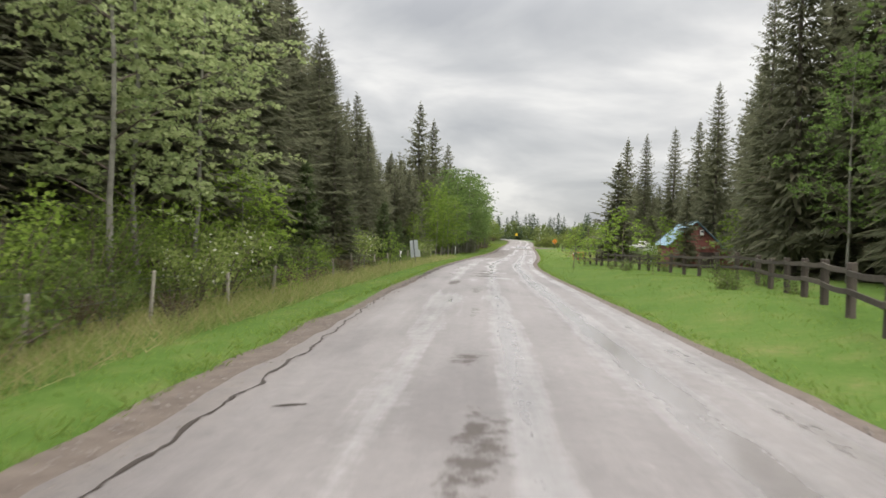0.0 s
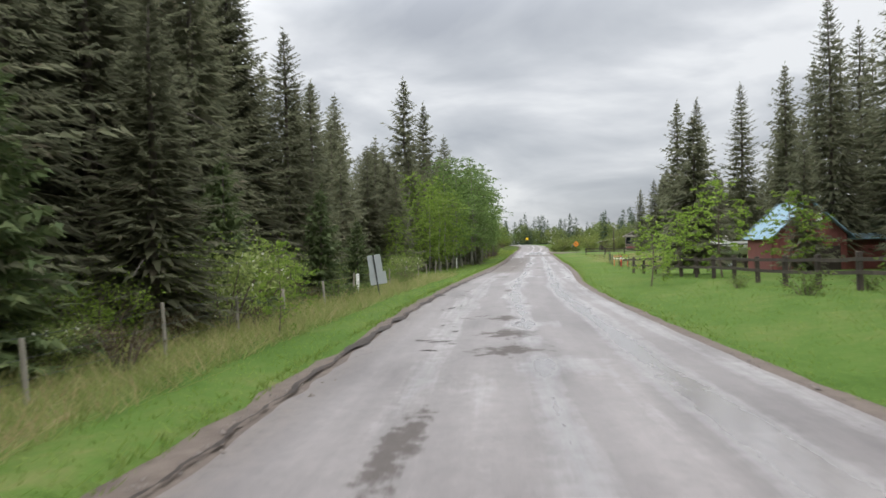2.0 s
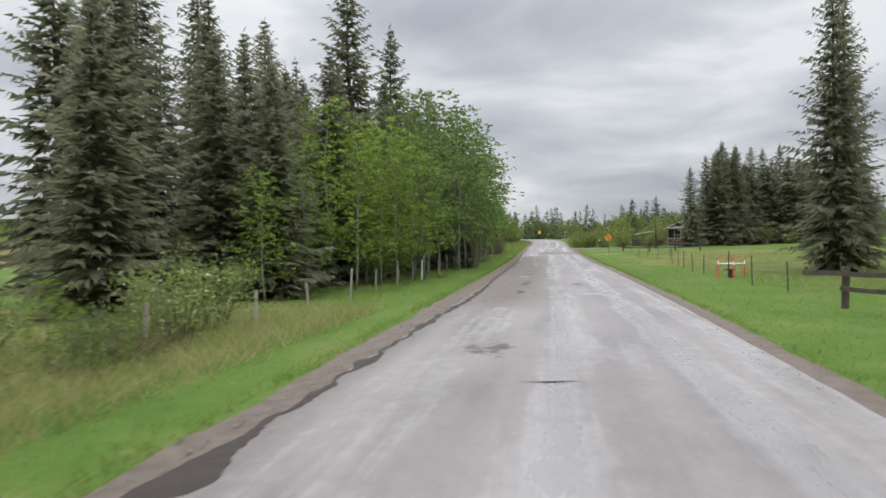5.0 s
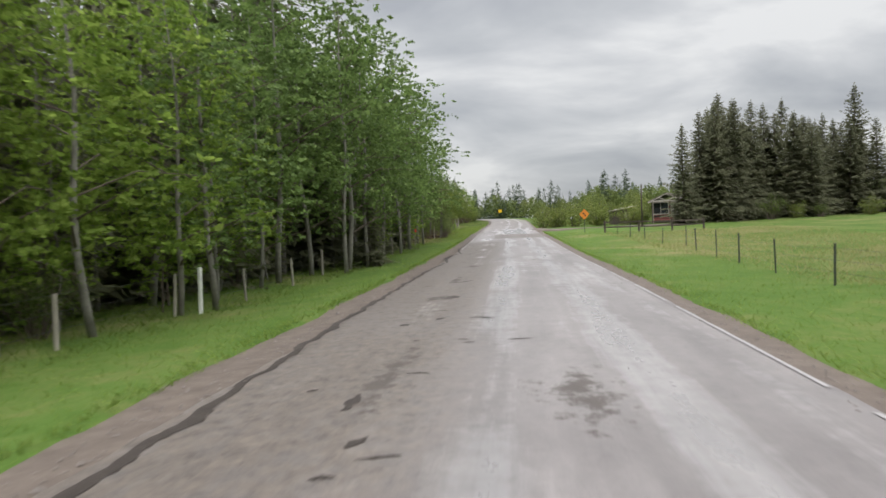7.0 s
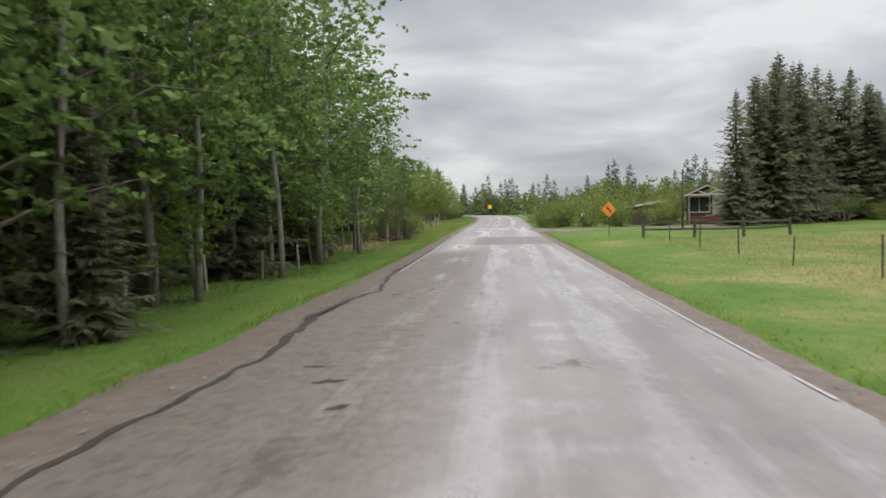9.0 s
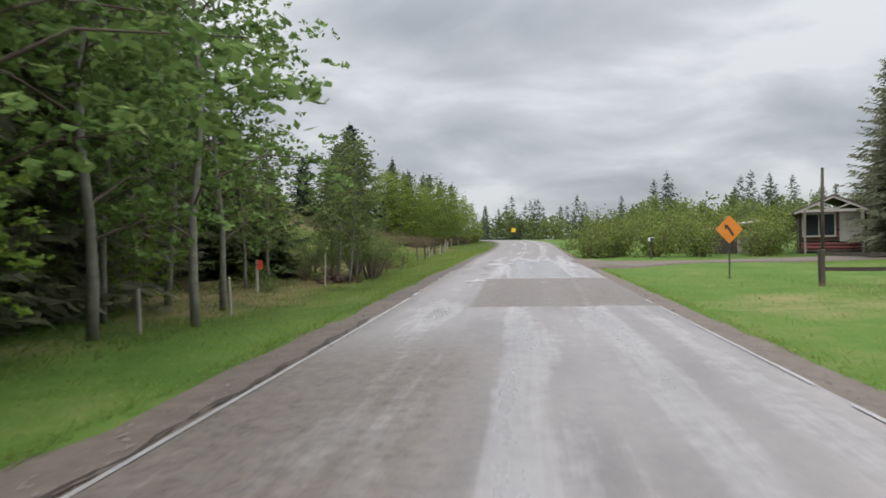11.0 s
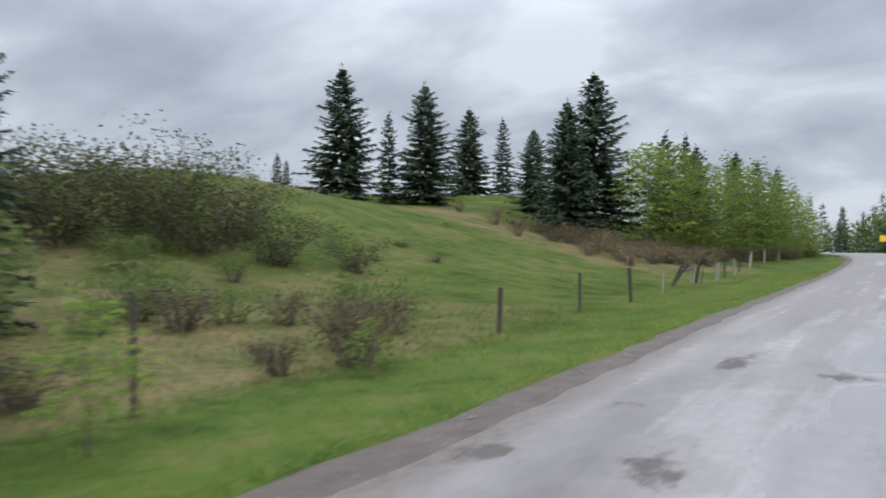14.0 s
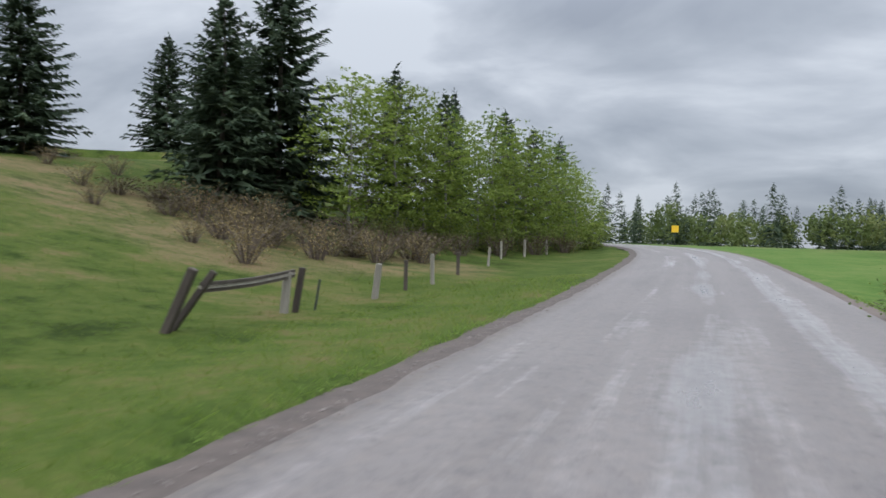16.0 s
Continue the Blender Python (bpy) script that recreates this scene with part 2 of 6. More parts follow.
ASPEN_BARK = plain("aspen_bark", (0.22, 0.212, 0.172), (0.08, 0.074, 0.06), 0.8, scale=3.0, stretch=(1, 1, 1.6), relief=0.4)
DARK_ASPEN_BARK = plain("dark_aspen_bark", (0.15, 0.14, 0.115), (0.06, 0.054, 0.045), 0.85, scale=4.0, stretch=(1, 1, 1.6), relief=0.4)
TWIG = plain("twig_bark", (0.13, 0.1, 0.075), (0.06, 0.045, 0.035), 0.9, scale=8.0)
NEEDLES = foliage("spruce_needles", ((0.0, (0.1, 0.107, 0.066)), (0.5, (0.142, 0.146, 0.09)), (0.85, (0.18, 0.18, 0.115)), (1.0, (0.2, 0.172, 0.124))), 0.58, 0.75, 0.3, 0.45, 0.8)
NEEDLES_YOUNG = foliage("light_spruce_needles", ((0.0, (0.06, 0.085, 0.034)), (0.6, (0.085, 0.112, 0.046)), (1.0, (0.12, 0.145, 0.062))), 0.4, 0.7)
NEEDLES_FRESH = foliage("young_spruce_needles", ((0.0, (0.036, 0.053, 0.032)), (0.6, (0.056, 0.078, 0.046)), (1.0, (0.086, 0.11, 0.06))), 0.22, 0.7)
LEAF = foliage("aspen_leaf", ((0.0, (0.06, 0.1, 0.03)), (0.5, (0.122, 0.185, 0.052)), (1.0, (0.21, 0.295, 0.09))), 0.45, 0.55, 0.45, 0.55)
LEAF_PALE = foliage("young_aspen_leaf", ((0.0, (0.09, 0.15, 0.025)), (0.5, (0.18, 0.26, 0.046)), (1.0, (0.28, 0.36, 0.085))), 0.7, 0.55, 0.35, 0.5)
LEAF_SHRUB = foliage("shrub_leaf", ((0.0, (0.07, 0.105, 0.03)), (0.6, (0.13, 0.175, 0.048)), (1.0, (0.21, 0.245, 0.08))), 0.62, 0.6, 0.25, 0.5, 2.0)
LEAF_BLOSSOM = foliage("blossoming_leaf", ((0.0, (0.13, 0.17, 0.045)), (0.8, (0.23, 0.28, 0.085)), (0.955, (0.3, 0.34, 0.14)), (0.965, (0.46, 0.46, 0.36)), (1.0, (0.55, 0.55, 0.45))), 0.5, 0.5)
LEAF_WILLOW = foliage("willow_leaf", ((0.0, (0.075, 0.105, 0.024)), (0.6, (0.15, 0.185, 0.042)), (1.0, (0.25, 0.25, 0.075))), 0.35, 0.5, 0.3, 0.5)
LEAF_OLIVE = foliage("olive_aspen_leaf", ((0.0, (0.085, 0.12, 0.02)), (0.5, (0.155, 0.205, 0.038)), (1.0, (0.23, 0.28, 0.062))), 0.48, 0.6, 0.4, 0.5)
# olive leaf, with some of the backlit crowns' shade put into the colour
LEAF_BACKLIT = foliage("backlit_aspen_leaf", ((0.0, (0.065, 0.088, 0.03)), (0.5, (0.115, 0.145, 0.048)), (1.0, (0.19, 0.22, 0.08))), 0.42, 0.6, 0.4, 0.5)
# lightened so that the leaf colour carries some distance haze
FAR_LEAF = foliage("distant_leaf", ((0.0, (0.08, 0.108, 0.034)), (0.5, (0.125, 0.158, 0.05)), (1.0, (0.18, 0.2, 0.07))), 0.35, 0.6, 0.2, 0.6, 0.08)
LEAF_SAGE = foliage("sage_poplar_leaf", ((0.0, (0.16, 0.21, 0.088)), (0.5, (0.27, 0.32, 0.145)), (1.0, (0.39, 0.43, 0.21))), 0.65, 0.6, 0.25, 0.55)
LEAF_STRAW = foliage("straw_twig", ((0.0, (0.10, 0.078, 0.034)), (0.6, (0.19, 0.145, 0.068)), (1.0, (0.3, 0.23, 0.12))), 0.3, 0.8)
LEAF_BROWN = foliage("dry_twig", ((0.0, (0.06, 0.048, 0.026)), (0.6, (0.105, 0.085, 0.045)), (1.0, (0.15, 0.135, 0.065))), 0.3, 0.8, 0.3, 0.4, 2.0)
LEAF_DARK = foliage("dark_bush_leaf", ((0.0, (0.035, 0.042, 0.017)), (0.6, (0.07, 0.075, 0.03)), (1.0, (0.12, 0.115, 0.05))), 0.3, 0.8, 0.25, 0.5, 1.0)
BLADE = foliage("grass_blade", ((0.0, (0.12, 0.185, 0.036)), (0.6, (0.155, 0.225, 0.048)), (1.0, (0.2, 0.25, 0.07))), 0.68, 0.7)
BLADE_DEEP = foliage("deep_green_blade", ((0.0, (0.07, 0.108, 0.016)), (0.6, (0.097, 0.133, 0.023)), (1.0, (0.13, 0.148, 0.037))), 0.65, 0.7)
BLADE_VERGE = foliage("verge_blade", ((0.0, (0.088, 0.138, 0.02)), (0.6, (0.122, 0.172, 0.028)), (1.0, (0.165, 0.19, 0.048))), 0.65, 0.7)
BLADE_DULL = foliage("dull_grass_blade", ((0.0, (0.065, 0.085, 0.02)), (0.5, (0.095, 0.11, 0.03)), (0.75, (0.13, 0.11, 0.048)), (1.0, (0.17, 0.12, 0.065))), 0.55, 0.8)
BLADE_WILD = foliage("wild_grass_blade", ((0.0, (0.125, 0.165, 0.045)), (0.5, (0.19, 0.22, 0.07)), (0.8, (0.27, 0.24, 0.11)), (1.0, (0.33, 0.26, 0.15))), 0.6, 0.6)
OLD_WOOD = plain("weathered_wood", (0.09, 0.074, 0.06), (0.034, 0.028, 0.023), 0.85, scale=4.0, stretch=(1, 1, 0.2), relief=0.5, spread=0.4, gloss=0.2)
GREY_WOOD = plain("grey_split_wood", (0.3, 0.275, 0.225), (0.14, 0.125, 0.1), 0.85, scale=5.0, stretch=(1, 1, 0.2), relief=0.5, spread=0.5)
PALE_WOOD = plain("pale_painted_wood", (0.45, 0.41, 0.37), (0.28, 0.25, 0.22), 0.7, scale=5.0, stretch=(1, 1, 0.3), relief=0.3)
GREEN_STEEL = plain("dark_steel", (0.05, 0.06, 0.05), (0.03, 0.032, 0.03), 0.55, 0.3, scale=10.0)
SIGN_BACK = plain("bare_aluminium", (0.42, 0.44, 0.45), (0.33, 0.35, 0.36), 0.5, 0.5, scale=3.0)
ORANGE = plain("orange_sign_sheet", (0.6, 0.2, 0.02), (0.48, 0.15, 0.012), 0.4, scale=3.0)
YELLOW = plain("yellow_sign_sheet", (0.8, 0.5, 0.02), (0.68, 0.4, 0.015), 0.4, scale=3.0)
BLACK = plain("black_paint", (0.02, 0.02, 0.02), (0.012, 0.012, 0.012), 0.5)
RED_PAINT = plain("barrier_red_paint", (0.62, 0.07, 0.03), (0.45, 0.05, 0.02), 0.5, scale=8.0)
WHITE_PAINT = plain("white_paint", (0.75, 0.75, 0.72), (0.55, 0.55, 0.52), 0.5, scale=8.0)
RED_BOARD = plain("dark_red_boards", (0.22, 0.065, 0.053), (0.12, 0.038, 0.032), 0.75, scale=4.0, stretch=(1, 1, 0.3), spread=0.3)
ROOF_BLUE = plain("blue_grey_metal_roof", (0.2, 0.32, 0.38), (0.15, 0.25, 0.3), 0.5, 0.1, scale=3.0)
ROOF_BROWN = plain("brown_shingle_roof", (0.12, 0.092, 0.078), (0.065, 0.05, 0.043), 0.8, scale=8.0)
GLASS_DARK = plain("dark_window_glass", (0.03, 0.035, 0.04), (0.02, 0.022, 0.025), 0.1, scale=2.0, relief=0)


# ---- mesh helpers ----
def mesh_of(name, verts, faces, mats, smooth=False, index=None):
    me = bpy.data.meshes.new(name)
    me.from_pydata(verts, [], faces)
    for m in mats if isinstance(mats, (list, tuple)) else (mats,):
        me.materials.append(m)
    if index is not None:
        me.polygons.foreach_set("material_index", index)
    if smooth:
        me.polygons.foreach_set("use_smooth", [True] * len(me.polygons))
    me.update()
    return me


def part(name, bm, mat, parent=None, label=""):
    """Links a bmesh, or a mesh, as one object under a thing or a part."""
    if isinstance(bm, bmesh.types.BMesh):
        me = bpy.data.meshes.new(name)
        bm.to_mesh(me)
        bm.free()
        me.materials.append(mat)
    else:
        me = bm
    ob = new(name, me)
    ob.parent = parent
    if label:
        tagged(ob, label)
    return ob


def thing(name, at, label, category, group="", turn=0.0):
    e = new(name)
    e.matrix_basis = pose(*at, 0, 0, turn)
    e.empty_display_size = 0.2
    return tagged(e, label, category, group)


def box(size, centre=(0, 0, 0), bevel=0.0, turn=None):
    bm = bmesh.new()
    bmesh.ops.create_cube(bm, size=1.0)
    bmesh.ops.scale(bm, vec=size, verts=bm.verts)
    if bevel:
        bmesh.ops.bevel(bm, geom=list(bm.edges), offset=bevel, segments=1, affect="EDGES")
    if turn is not None:
        bmesh.ops.transform(bm, matrix=turn, verts=bm.verts)
    bmesh.ops.translate(bm, vec=centre, verts=bm.verts)
    return bm


def tube(points, radii, sides=8, cap=True):
    """Verts and faces of a tapered tube along points."""
    verts, faces = [], []
    pts = [Vector(p) for p in points]
    for i, (p, r) in enumerate(zip(pts, radii)):
        d = (pts[min(i + 1, len(pts) - 1)] - pts[max(i - 1, 0)]).normalized()
        side = d.cross(Vector((0.3, 1, 0.1))).normalized()
        other = d.cross(side)
        for k in range(sides):
            a = 2 * math.pi * k / sides
            verts.append(tuple(p + (side * math.cos(a) + other * math.sin(a)) * r))
    for i in range(len(pts) - 1):
        for k in range(sides):
            a, b = i * sides + k, i * sides + (k + 1) % sides
            faces.append((a, b, b + sides, a + sides))
    if cap:
        faces.append(tuple(range(sides))[::-1])
        faces.append(tuple(range((len(pts) - 1) * sides, len(pts) * sides)))
    return verts, faces


def join(*pieces):
    verts, faces = [], []
    for v, f in pieces:
        n = len(verts)
        verts += v
        faces += [tuple(i + n for i in face) for face in f]
    return verts, faces


# ---- plan of the road ----
CENTRE = [(-80, 0.4), (-30, 1.7), (6, 2.57), (35, 3.4), (55, 4.25), (78, 6.55), (94, 8.15), (108, 9.5), (124, 10.9), (150, 13.3), (175, 15.2), (196, 17.5), (210, 19.0), (225, 20.4), (238, 21.2), (249, 20.6), (259, 18.0), (268, 12.0), (275, 3.0), (280, -8.0), (284, -25.0), (288, -60.0), (300, -140.0)]
HEIGHT = [(-100, 0.0), (118, 0.0), (132, 0.1), (146, 0.31), (158, 0.48), (168, 0.66), (178, 0.85), (188, 0.92), (205, 1.2), (225, 1.75), (250, 2.5), (275, 3.0), (300, 3.3), (420, 3.8), (2000, 6.0)]
HALF = [(-100, 3.15), (120, 3.1), (150, 3.2), (175, 3.5), (200, 3.85), (240, 3.8), (400, 3.8)]


LEFT_MORE = [(-100, 0.4), (24, 0.4), (30, 0.24), (42, 0.1), (55, 0.0), (156, 0.05), (163, 0.0), (168, -0.3), (176, -0.4), (186, -0.2), (200, -0.2), (400, -0.3)]
RIGHT_MORE = [(-100, 0.0), (15, 0.0), (27, -0.05), (38, -0.22), (62, -0.3), (78, 0.0), (100, 0.12), (118, 0.18), (133, 0.18), (148, 0.0), (185, -0.15), (200, -0.5), (230, -0.6), (400, -0.6)]
RIGHT_SHOULDER = [(-100, 0.45), (30, 0.4), (60, 0.36), (80, 0.52), (120, 0.62), (150, 0.65), (200, 0.4), (400, 0.4)]
SHOULDER = [(-100, 0.62), (25, 0.62), (45, 0.55), (60, 0.6), (85, 0.85), (118, 1.08), (154, 0.85), (163, 0.75), (180, 0.6), (200, 0.55), (400, 0.5)]


def lookup(table, v):
    return np.interp(v, [a for a, _ in table], [b for _, b in table])


def smooth01(v):
    v = np.clip(v, 0, 1)
    return v * v * (3 - 2 * v)


def road_line():
    """The centre line as points a metre apart, rounded off."""
    pts = np.array([(x, y) for y, x in CENTRE], float)
    for _ in range(3):
        a, b = pts[:-1], pts[1:]
        pts = np.vstack([pts[:1], np.stack([a * 0.75 + b * 0.25, a * 0.25 + b * 0.75], 1).reshape(-1, 2), pts[-1:]])
    d = np.r_[0, np.cumsum(np.hypot(*np.diff(pts, axis=0).T))]
    s = np.arange(0, d[-1], 1.0)
    return np.stack([np.interp(s, d, pts[:, 0]), np.interp(s, d, pts[:, 1])], 1)


LINE = road_line()
TANG = np.gradient(LINE, axis=0)
TANG /= np.linalg.norm(TANG, axis=1)[:, None]


def along(x, y):
    """Distance to the right of the centre line (left: minus) and the line's y there."""
    p = np.stack([np.ravel(x), np.ravel(y)], 1)
    u, v = np.empty(len(p)), np.empty(len(p))
    for i in range(0, len(p), 4000):
        q = p[i : i + 4000]
        k = ((q[:, None, 0] - LINE[None, :, 0]) ** 2 + (q[:, None, 1] - LINE[None, :, 1]) ** 2).argmin(1)
        d = q - LINE[k]
        side = np.sign(d[:, 0] * TANG[k, 1] - d[:, 1] * TANG[k, 0])
        u[i : i + 4000], v[i : i + 4000] = side * np.hypot(d[:, 0], d[:, 1]), LINE[k, 1]
    return u, v


def ripple(x, y):
    return 0.5 * np.sin(x * 0.21 + 1.3 * np.sin(y * 0.13)) + 0.5 * np.sin(y * 0.27 + 1.7 * np.sin(x * 0.17 + 2))


def ground_height(x, y):
    x, y = np.ravel(np.asarray(x, float)), np.ravel(np.asarray(y, float))
    u, v = along(x, y)
    half = lookup(HALF, v) + np.where(u < 0, lookup(LEFT_MORE, v), lookup(RIGHT_MORE, v))
    z = lookup(HEIGHT, v)
    out = np.abs(u) - half
    left = -0.22 * smooth01((out - 0.6) / 3.0)
    right = lookup([(-50, 0.45), (35, 0.45), (55, 0.15), (80, -0.2), (120, -0.25), (150, -0.05), (300, -0.1)], v) * smooth01((out - 0.9) / lookup([(0, 2.6), (30, 2.8), (60, 6.0)], v)) - 0.1 * smooth01(out / 2) * (1 - smooth01((out - 2) / 4))
    z = z + np.where(u < 0, left, right)
    # the grassy hill inside the bend
    hill = 5.3 * smooth01((out - 4.5) / 31) * smooth01((v - 158) / 38) + 0.045 * np.clip(y - 215, 0, 60) * smooth01((out - 8) / 25)
    hill = hill + 1.75 * np.exp(-(((x + 22) / 14) ** 2 + ((y - 193) / 14) ** 2))
    z = z + np.where((u < 0) & (v > 140), hill, 0)
    z = z + 0.07 * ripple(x * 1.7, y * 1.7) * smooth01((out - 1.0) / 3)
    z = z + 1.2 * ripple(x * 0.09, y * 0.09) * smooth01((np.abs(u) - 60) / 120)
    return z - 0.2 * (1 - smooth01((out - np.where(u < 0, lookup(SHOULDER, v), lookup(RIGHT_SHOULDER, v)) + 0.22) / 0.3))


def gz(x, y):
    return float(ground_height([x], [y])[0])


DRY = ((21.5, 127.0, 7.5, 0.75), (19.5, 118.0, 5.0, 0.62), (24.5, 138.0, 6.5, 0.7), (20.0, 147.0, 4.0, 0.6), (30.0, 130.0, 12.0, 0.5), (25.0, 105.0, 9.0, 0.48), (17.5, 66.0, 4.0, 0.45), (2.5, 213.0, 6.0, 1.1), (-5.0, 214.5, 5.0, 1.0), (8.0, 219.0, 4.0, 0.9), (-12.0, 217.0, 4.5, 0.8), (4.0, 160.0, 4.5, 0.9), (3.0, 165.0, 4.0, 0.7), (27.0, 112.0, 12.0, 0.6), (25.0, 96.0, 9.0, 0.5), (32.0, 148.0, 13.0, 0.6), (27.0, 130.0, 10.0, 0.5))


def make_ground_sheet():
    def steps(lo, hi, near0, near1, fine):
        a = list(np.arange(near0, near1 + 0.01, fine))
        d, v = fine, near1
        while v < hi:
            d *= 1.22
            v += d
            a.append(v)
        d, v = fine, near0
        while v > lo:
            d *= 1.22
            v -= d
            a.insert(0, v)
        return np.array(a)

    xs, ys = steps(-2200, 2200, -30, 44, 0.9), steps(-1500, 3500, -14, 286, 1.2)
    gx, gy = np.meshgrid(xs, ys)
    z = ground_height(gx, gy)
    u, v = along(gx, gy)
    verts = np.stack([gx.ravel(), gy.ravel(), z], 1).tolist()
    nx, ny = len(xs), len(ys)
    i = (np.arange(ny - 1)[:, None] * nx + np.arange(nx - 1)[None]).ravel()
    faces = np.stack([i, i + 1, i + nx + 1, i + nx], 1).tolist()
    me = mesh_of("ground", verts, faces, GROUND, True)
    out = np.abs(u) - lookup(HALF, v) - np.where(u < 0, lookup(LEFT_MORE, v), lookup(RIGHT_MORE, v))
    wild = np.where(u < 0, smooth01((out - lookup([(10, 2.6), (25, 1.7), (70, 2.0), (80, 2.6)], v)) / 2.2) * (1 - 0.25 * smooth01((v - 160) / 6) - 0.42 * smooth01((v - 170) / 16)) * (1 - 0.6 * smooth01((v - 78) / 6) * (1 - smooth01((v - 146) / 6))), 0.4 * smooth01((out - 16) / 10))
    # drier grass round the meadow fence
    gxf, gyf = gx.ravel(), gy.ravel()
    for px, py, r, k in DRY:
        wild = np.maximum(wild, k * np.exp(-((gxf - px) ** 2 + (gyf - py) ** 2) / r ** 2))
    me.attributes.new("wild", "FLOAT", "POINT").data.foreach_set("value", wild.astype(np.float32))
    rough = np.where(u < 0, (0.85 + 0.15 * smooth01((v - 172) / 10)) * smooth01((v - 140) / 16) * (0.9 + 0.1 * smooth01((out - 3.0) / 3.0)), 0.25 * smooth01((out - 8) / 6))
    me.attributes.new("rough", "FLOAT", "POINT").data.foreach_set("value", rough.astype(np.float32))
    return tagged(new("ground", me), "lush green grass verge and meadow with drier wild patches", "ground", kind="structure")


make_ground_sheet()


def strip(name, i0, i1, offsets, lift, mat, label, category="road"):
    """A band along the road between two stretches of its line, with u and v in metres as UV."""
    idx = np.arange(i0, i1)
    rows = []
    for i in idx:
        half = lookup(HALF, LINE[i, 1])
        o = np.array(offsets(i, half))
        rows.append(o)
    rows = np.array(rows)
    nrm = np.stack([TANG[idx, 1], -TANG[idx, 0]], 1)
    p = LINE[idx][:, None] + nrm[:, None] * rows[:, :, None]
    base = lookup(HEIGHT, LINE[idx, 1])[:, None]
    half = lookup(HALF, LINE[idx, 1])[:, None]
    z = base + lift - 0.04 * np.clip(np.abs(rows) / half, 0, 1) ** 2 - 0.05 * np.clip(np.abs(rows) - half, 0, 2)
    verts = np.concatenate([p, z[:, :, None]], 2).reshape(-1, 3).tolist()
    n = rows.shape[1]
    faces = [(a * n + b, a * n + b + 1, (a + 1) * n + b + 1, (a + 1) * n + b) for a in range(len(idx) - 1) for b in range(n - 1)]
    me = mesh_of(name, verts, faces, mat, True)
    uv = me.uv_layers.new(name="road").data
    flat = np.stack([rows, np.repeat(idx[:, None], n, 1)], 2).reshape(-1, 2)
    loops = np.empty(len(me.loops), np.int32)
    me.loops.foreach_get("vertex_index", loops)
    uv.foreach_set("uv", flat[loops].ravel().astype(np.float32))
    return tagged(new(name, me), label, category, kind="structure")


LAST = len(LINE) - 2
rag = random.Random(4)
RAG = [rag.uniform(-1, 1) for _ in range(LAST + 3)]

# damp patches: place, half-width, half-length
BLOTS = ((1.86, 11.2, 0.3, 0.8), (1.9, 6.6, 0.3, 1.5), (2.3, 26.0, 0.35, 2.0), (2.1, 18.0, 0.22, 3.0), (2.97, 37.0, 0.9, 0.9), (3.1, 39.6, 0.8, 1.0), (3.2, 43.0, 0.5, 0.9), (4.2, 47.3, 0.7, 0.7), (1.6, 31.0, 0.25, 2.0), (3.9, 55.0, 0.35, 1.2), (4.9, 62.0, 0.35, 0.8), (4.4, 70.0, 0.5, 1.0), (8.3, 88.6, 0.5, 1.5), (5.8, 84.2, 0.25, 1.6), (6.4, 90.0, 0.25, 2.5), (6.9, 98.6, 0.5, 0.6), (7.4, 103.6, 0.25, 1.2), (10.9, 114.0, 0.5, 1.0), (8.1, 110.8, 0.5, 0.8), (8.8, 123.3, 0.4, 1.8), (13.4, 174.0, 0.25, 1.2), (12.83, 164.3, 0.3, 0.4), (12.9, 165.8, 0.34, 0.6), (13.18, 168.9, 0.25, 0.4), (12.3, 159.6, 0.32, 0.3), (12.2, 158.7, 0.25, 0.3), (12.84, 166.9, 0.28, 0.5), (12.5, 160.9, 0.24, 0.3), (12.1, 156.1, 0.4, 0.3), (11.7, 164.3, 0.5, 0.2), (13.46, 168.5, 0.35, 0.4), (12.7, 170.8, 0.3, 0.3), (14.8, 173.4, 0.5, 0.4), (11.9, 168.5, 0.4, 0.5))


# shallow standing water: place, half-width, half-length
POOLS = ((7.0, 81.3, 0.55, 0.3), (7.2, 86.0, 0.35, 1.4), (8.17, 84.9, 0.9, 0.25), (8.3, 82.6, 0.8, 0.5), (8.95, 118.9, 0.25, 0.9), (9.06, 123.3, 0.3, 1.6), (9.6, 127.5, 0.3, 2.0), (10.5, 135.0, 0.35, 3.0), (11.0, 145.0, 0.5, 2.0), (12.2, 133.0, 0.4, 3.0), (12.8, 141.0, 0.4, 3.0), (4.21, 61.5, 0.25, 2.5), (5.0, 62.0, 0.4, 0.7), (6.4, 70.0, 0.35, 3.0), (3.9, 46.8, 0.9, 0.5), (3.7, 41.3, 0.6, 0.7), (3.6, 35.4, 0.6, 0.8), (1.73, 22.5, 0.3, 3.2), (1.75, 17.0, 0.22, 3.0), (11.95, 156.9, 0.4, 0.3), (12.42, 159.0, 0.3, 0.6), (17.05, 195.5, 0.3, 3.5), (18.6, 210.2, 0.5, 2.0), (14.3, 169.1, 0.5, 1.2), (13.4, 171.3, 0.4, 1.2))
# puddles strung along the sunken right edge and along one wheel track
POOLS += tuple((10.12 + 0.13 * k, 107.1 + 1.3 * k, 0.4, 0.32) for k in range(9))
POOLS += tuple((7.8 + 0.4 * k, 94.0 + 3.7 * k, 0.25, 1.5) for k in range(5))


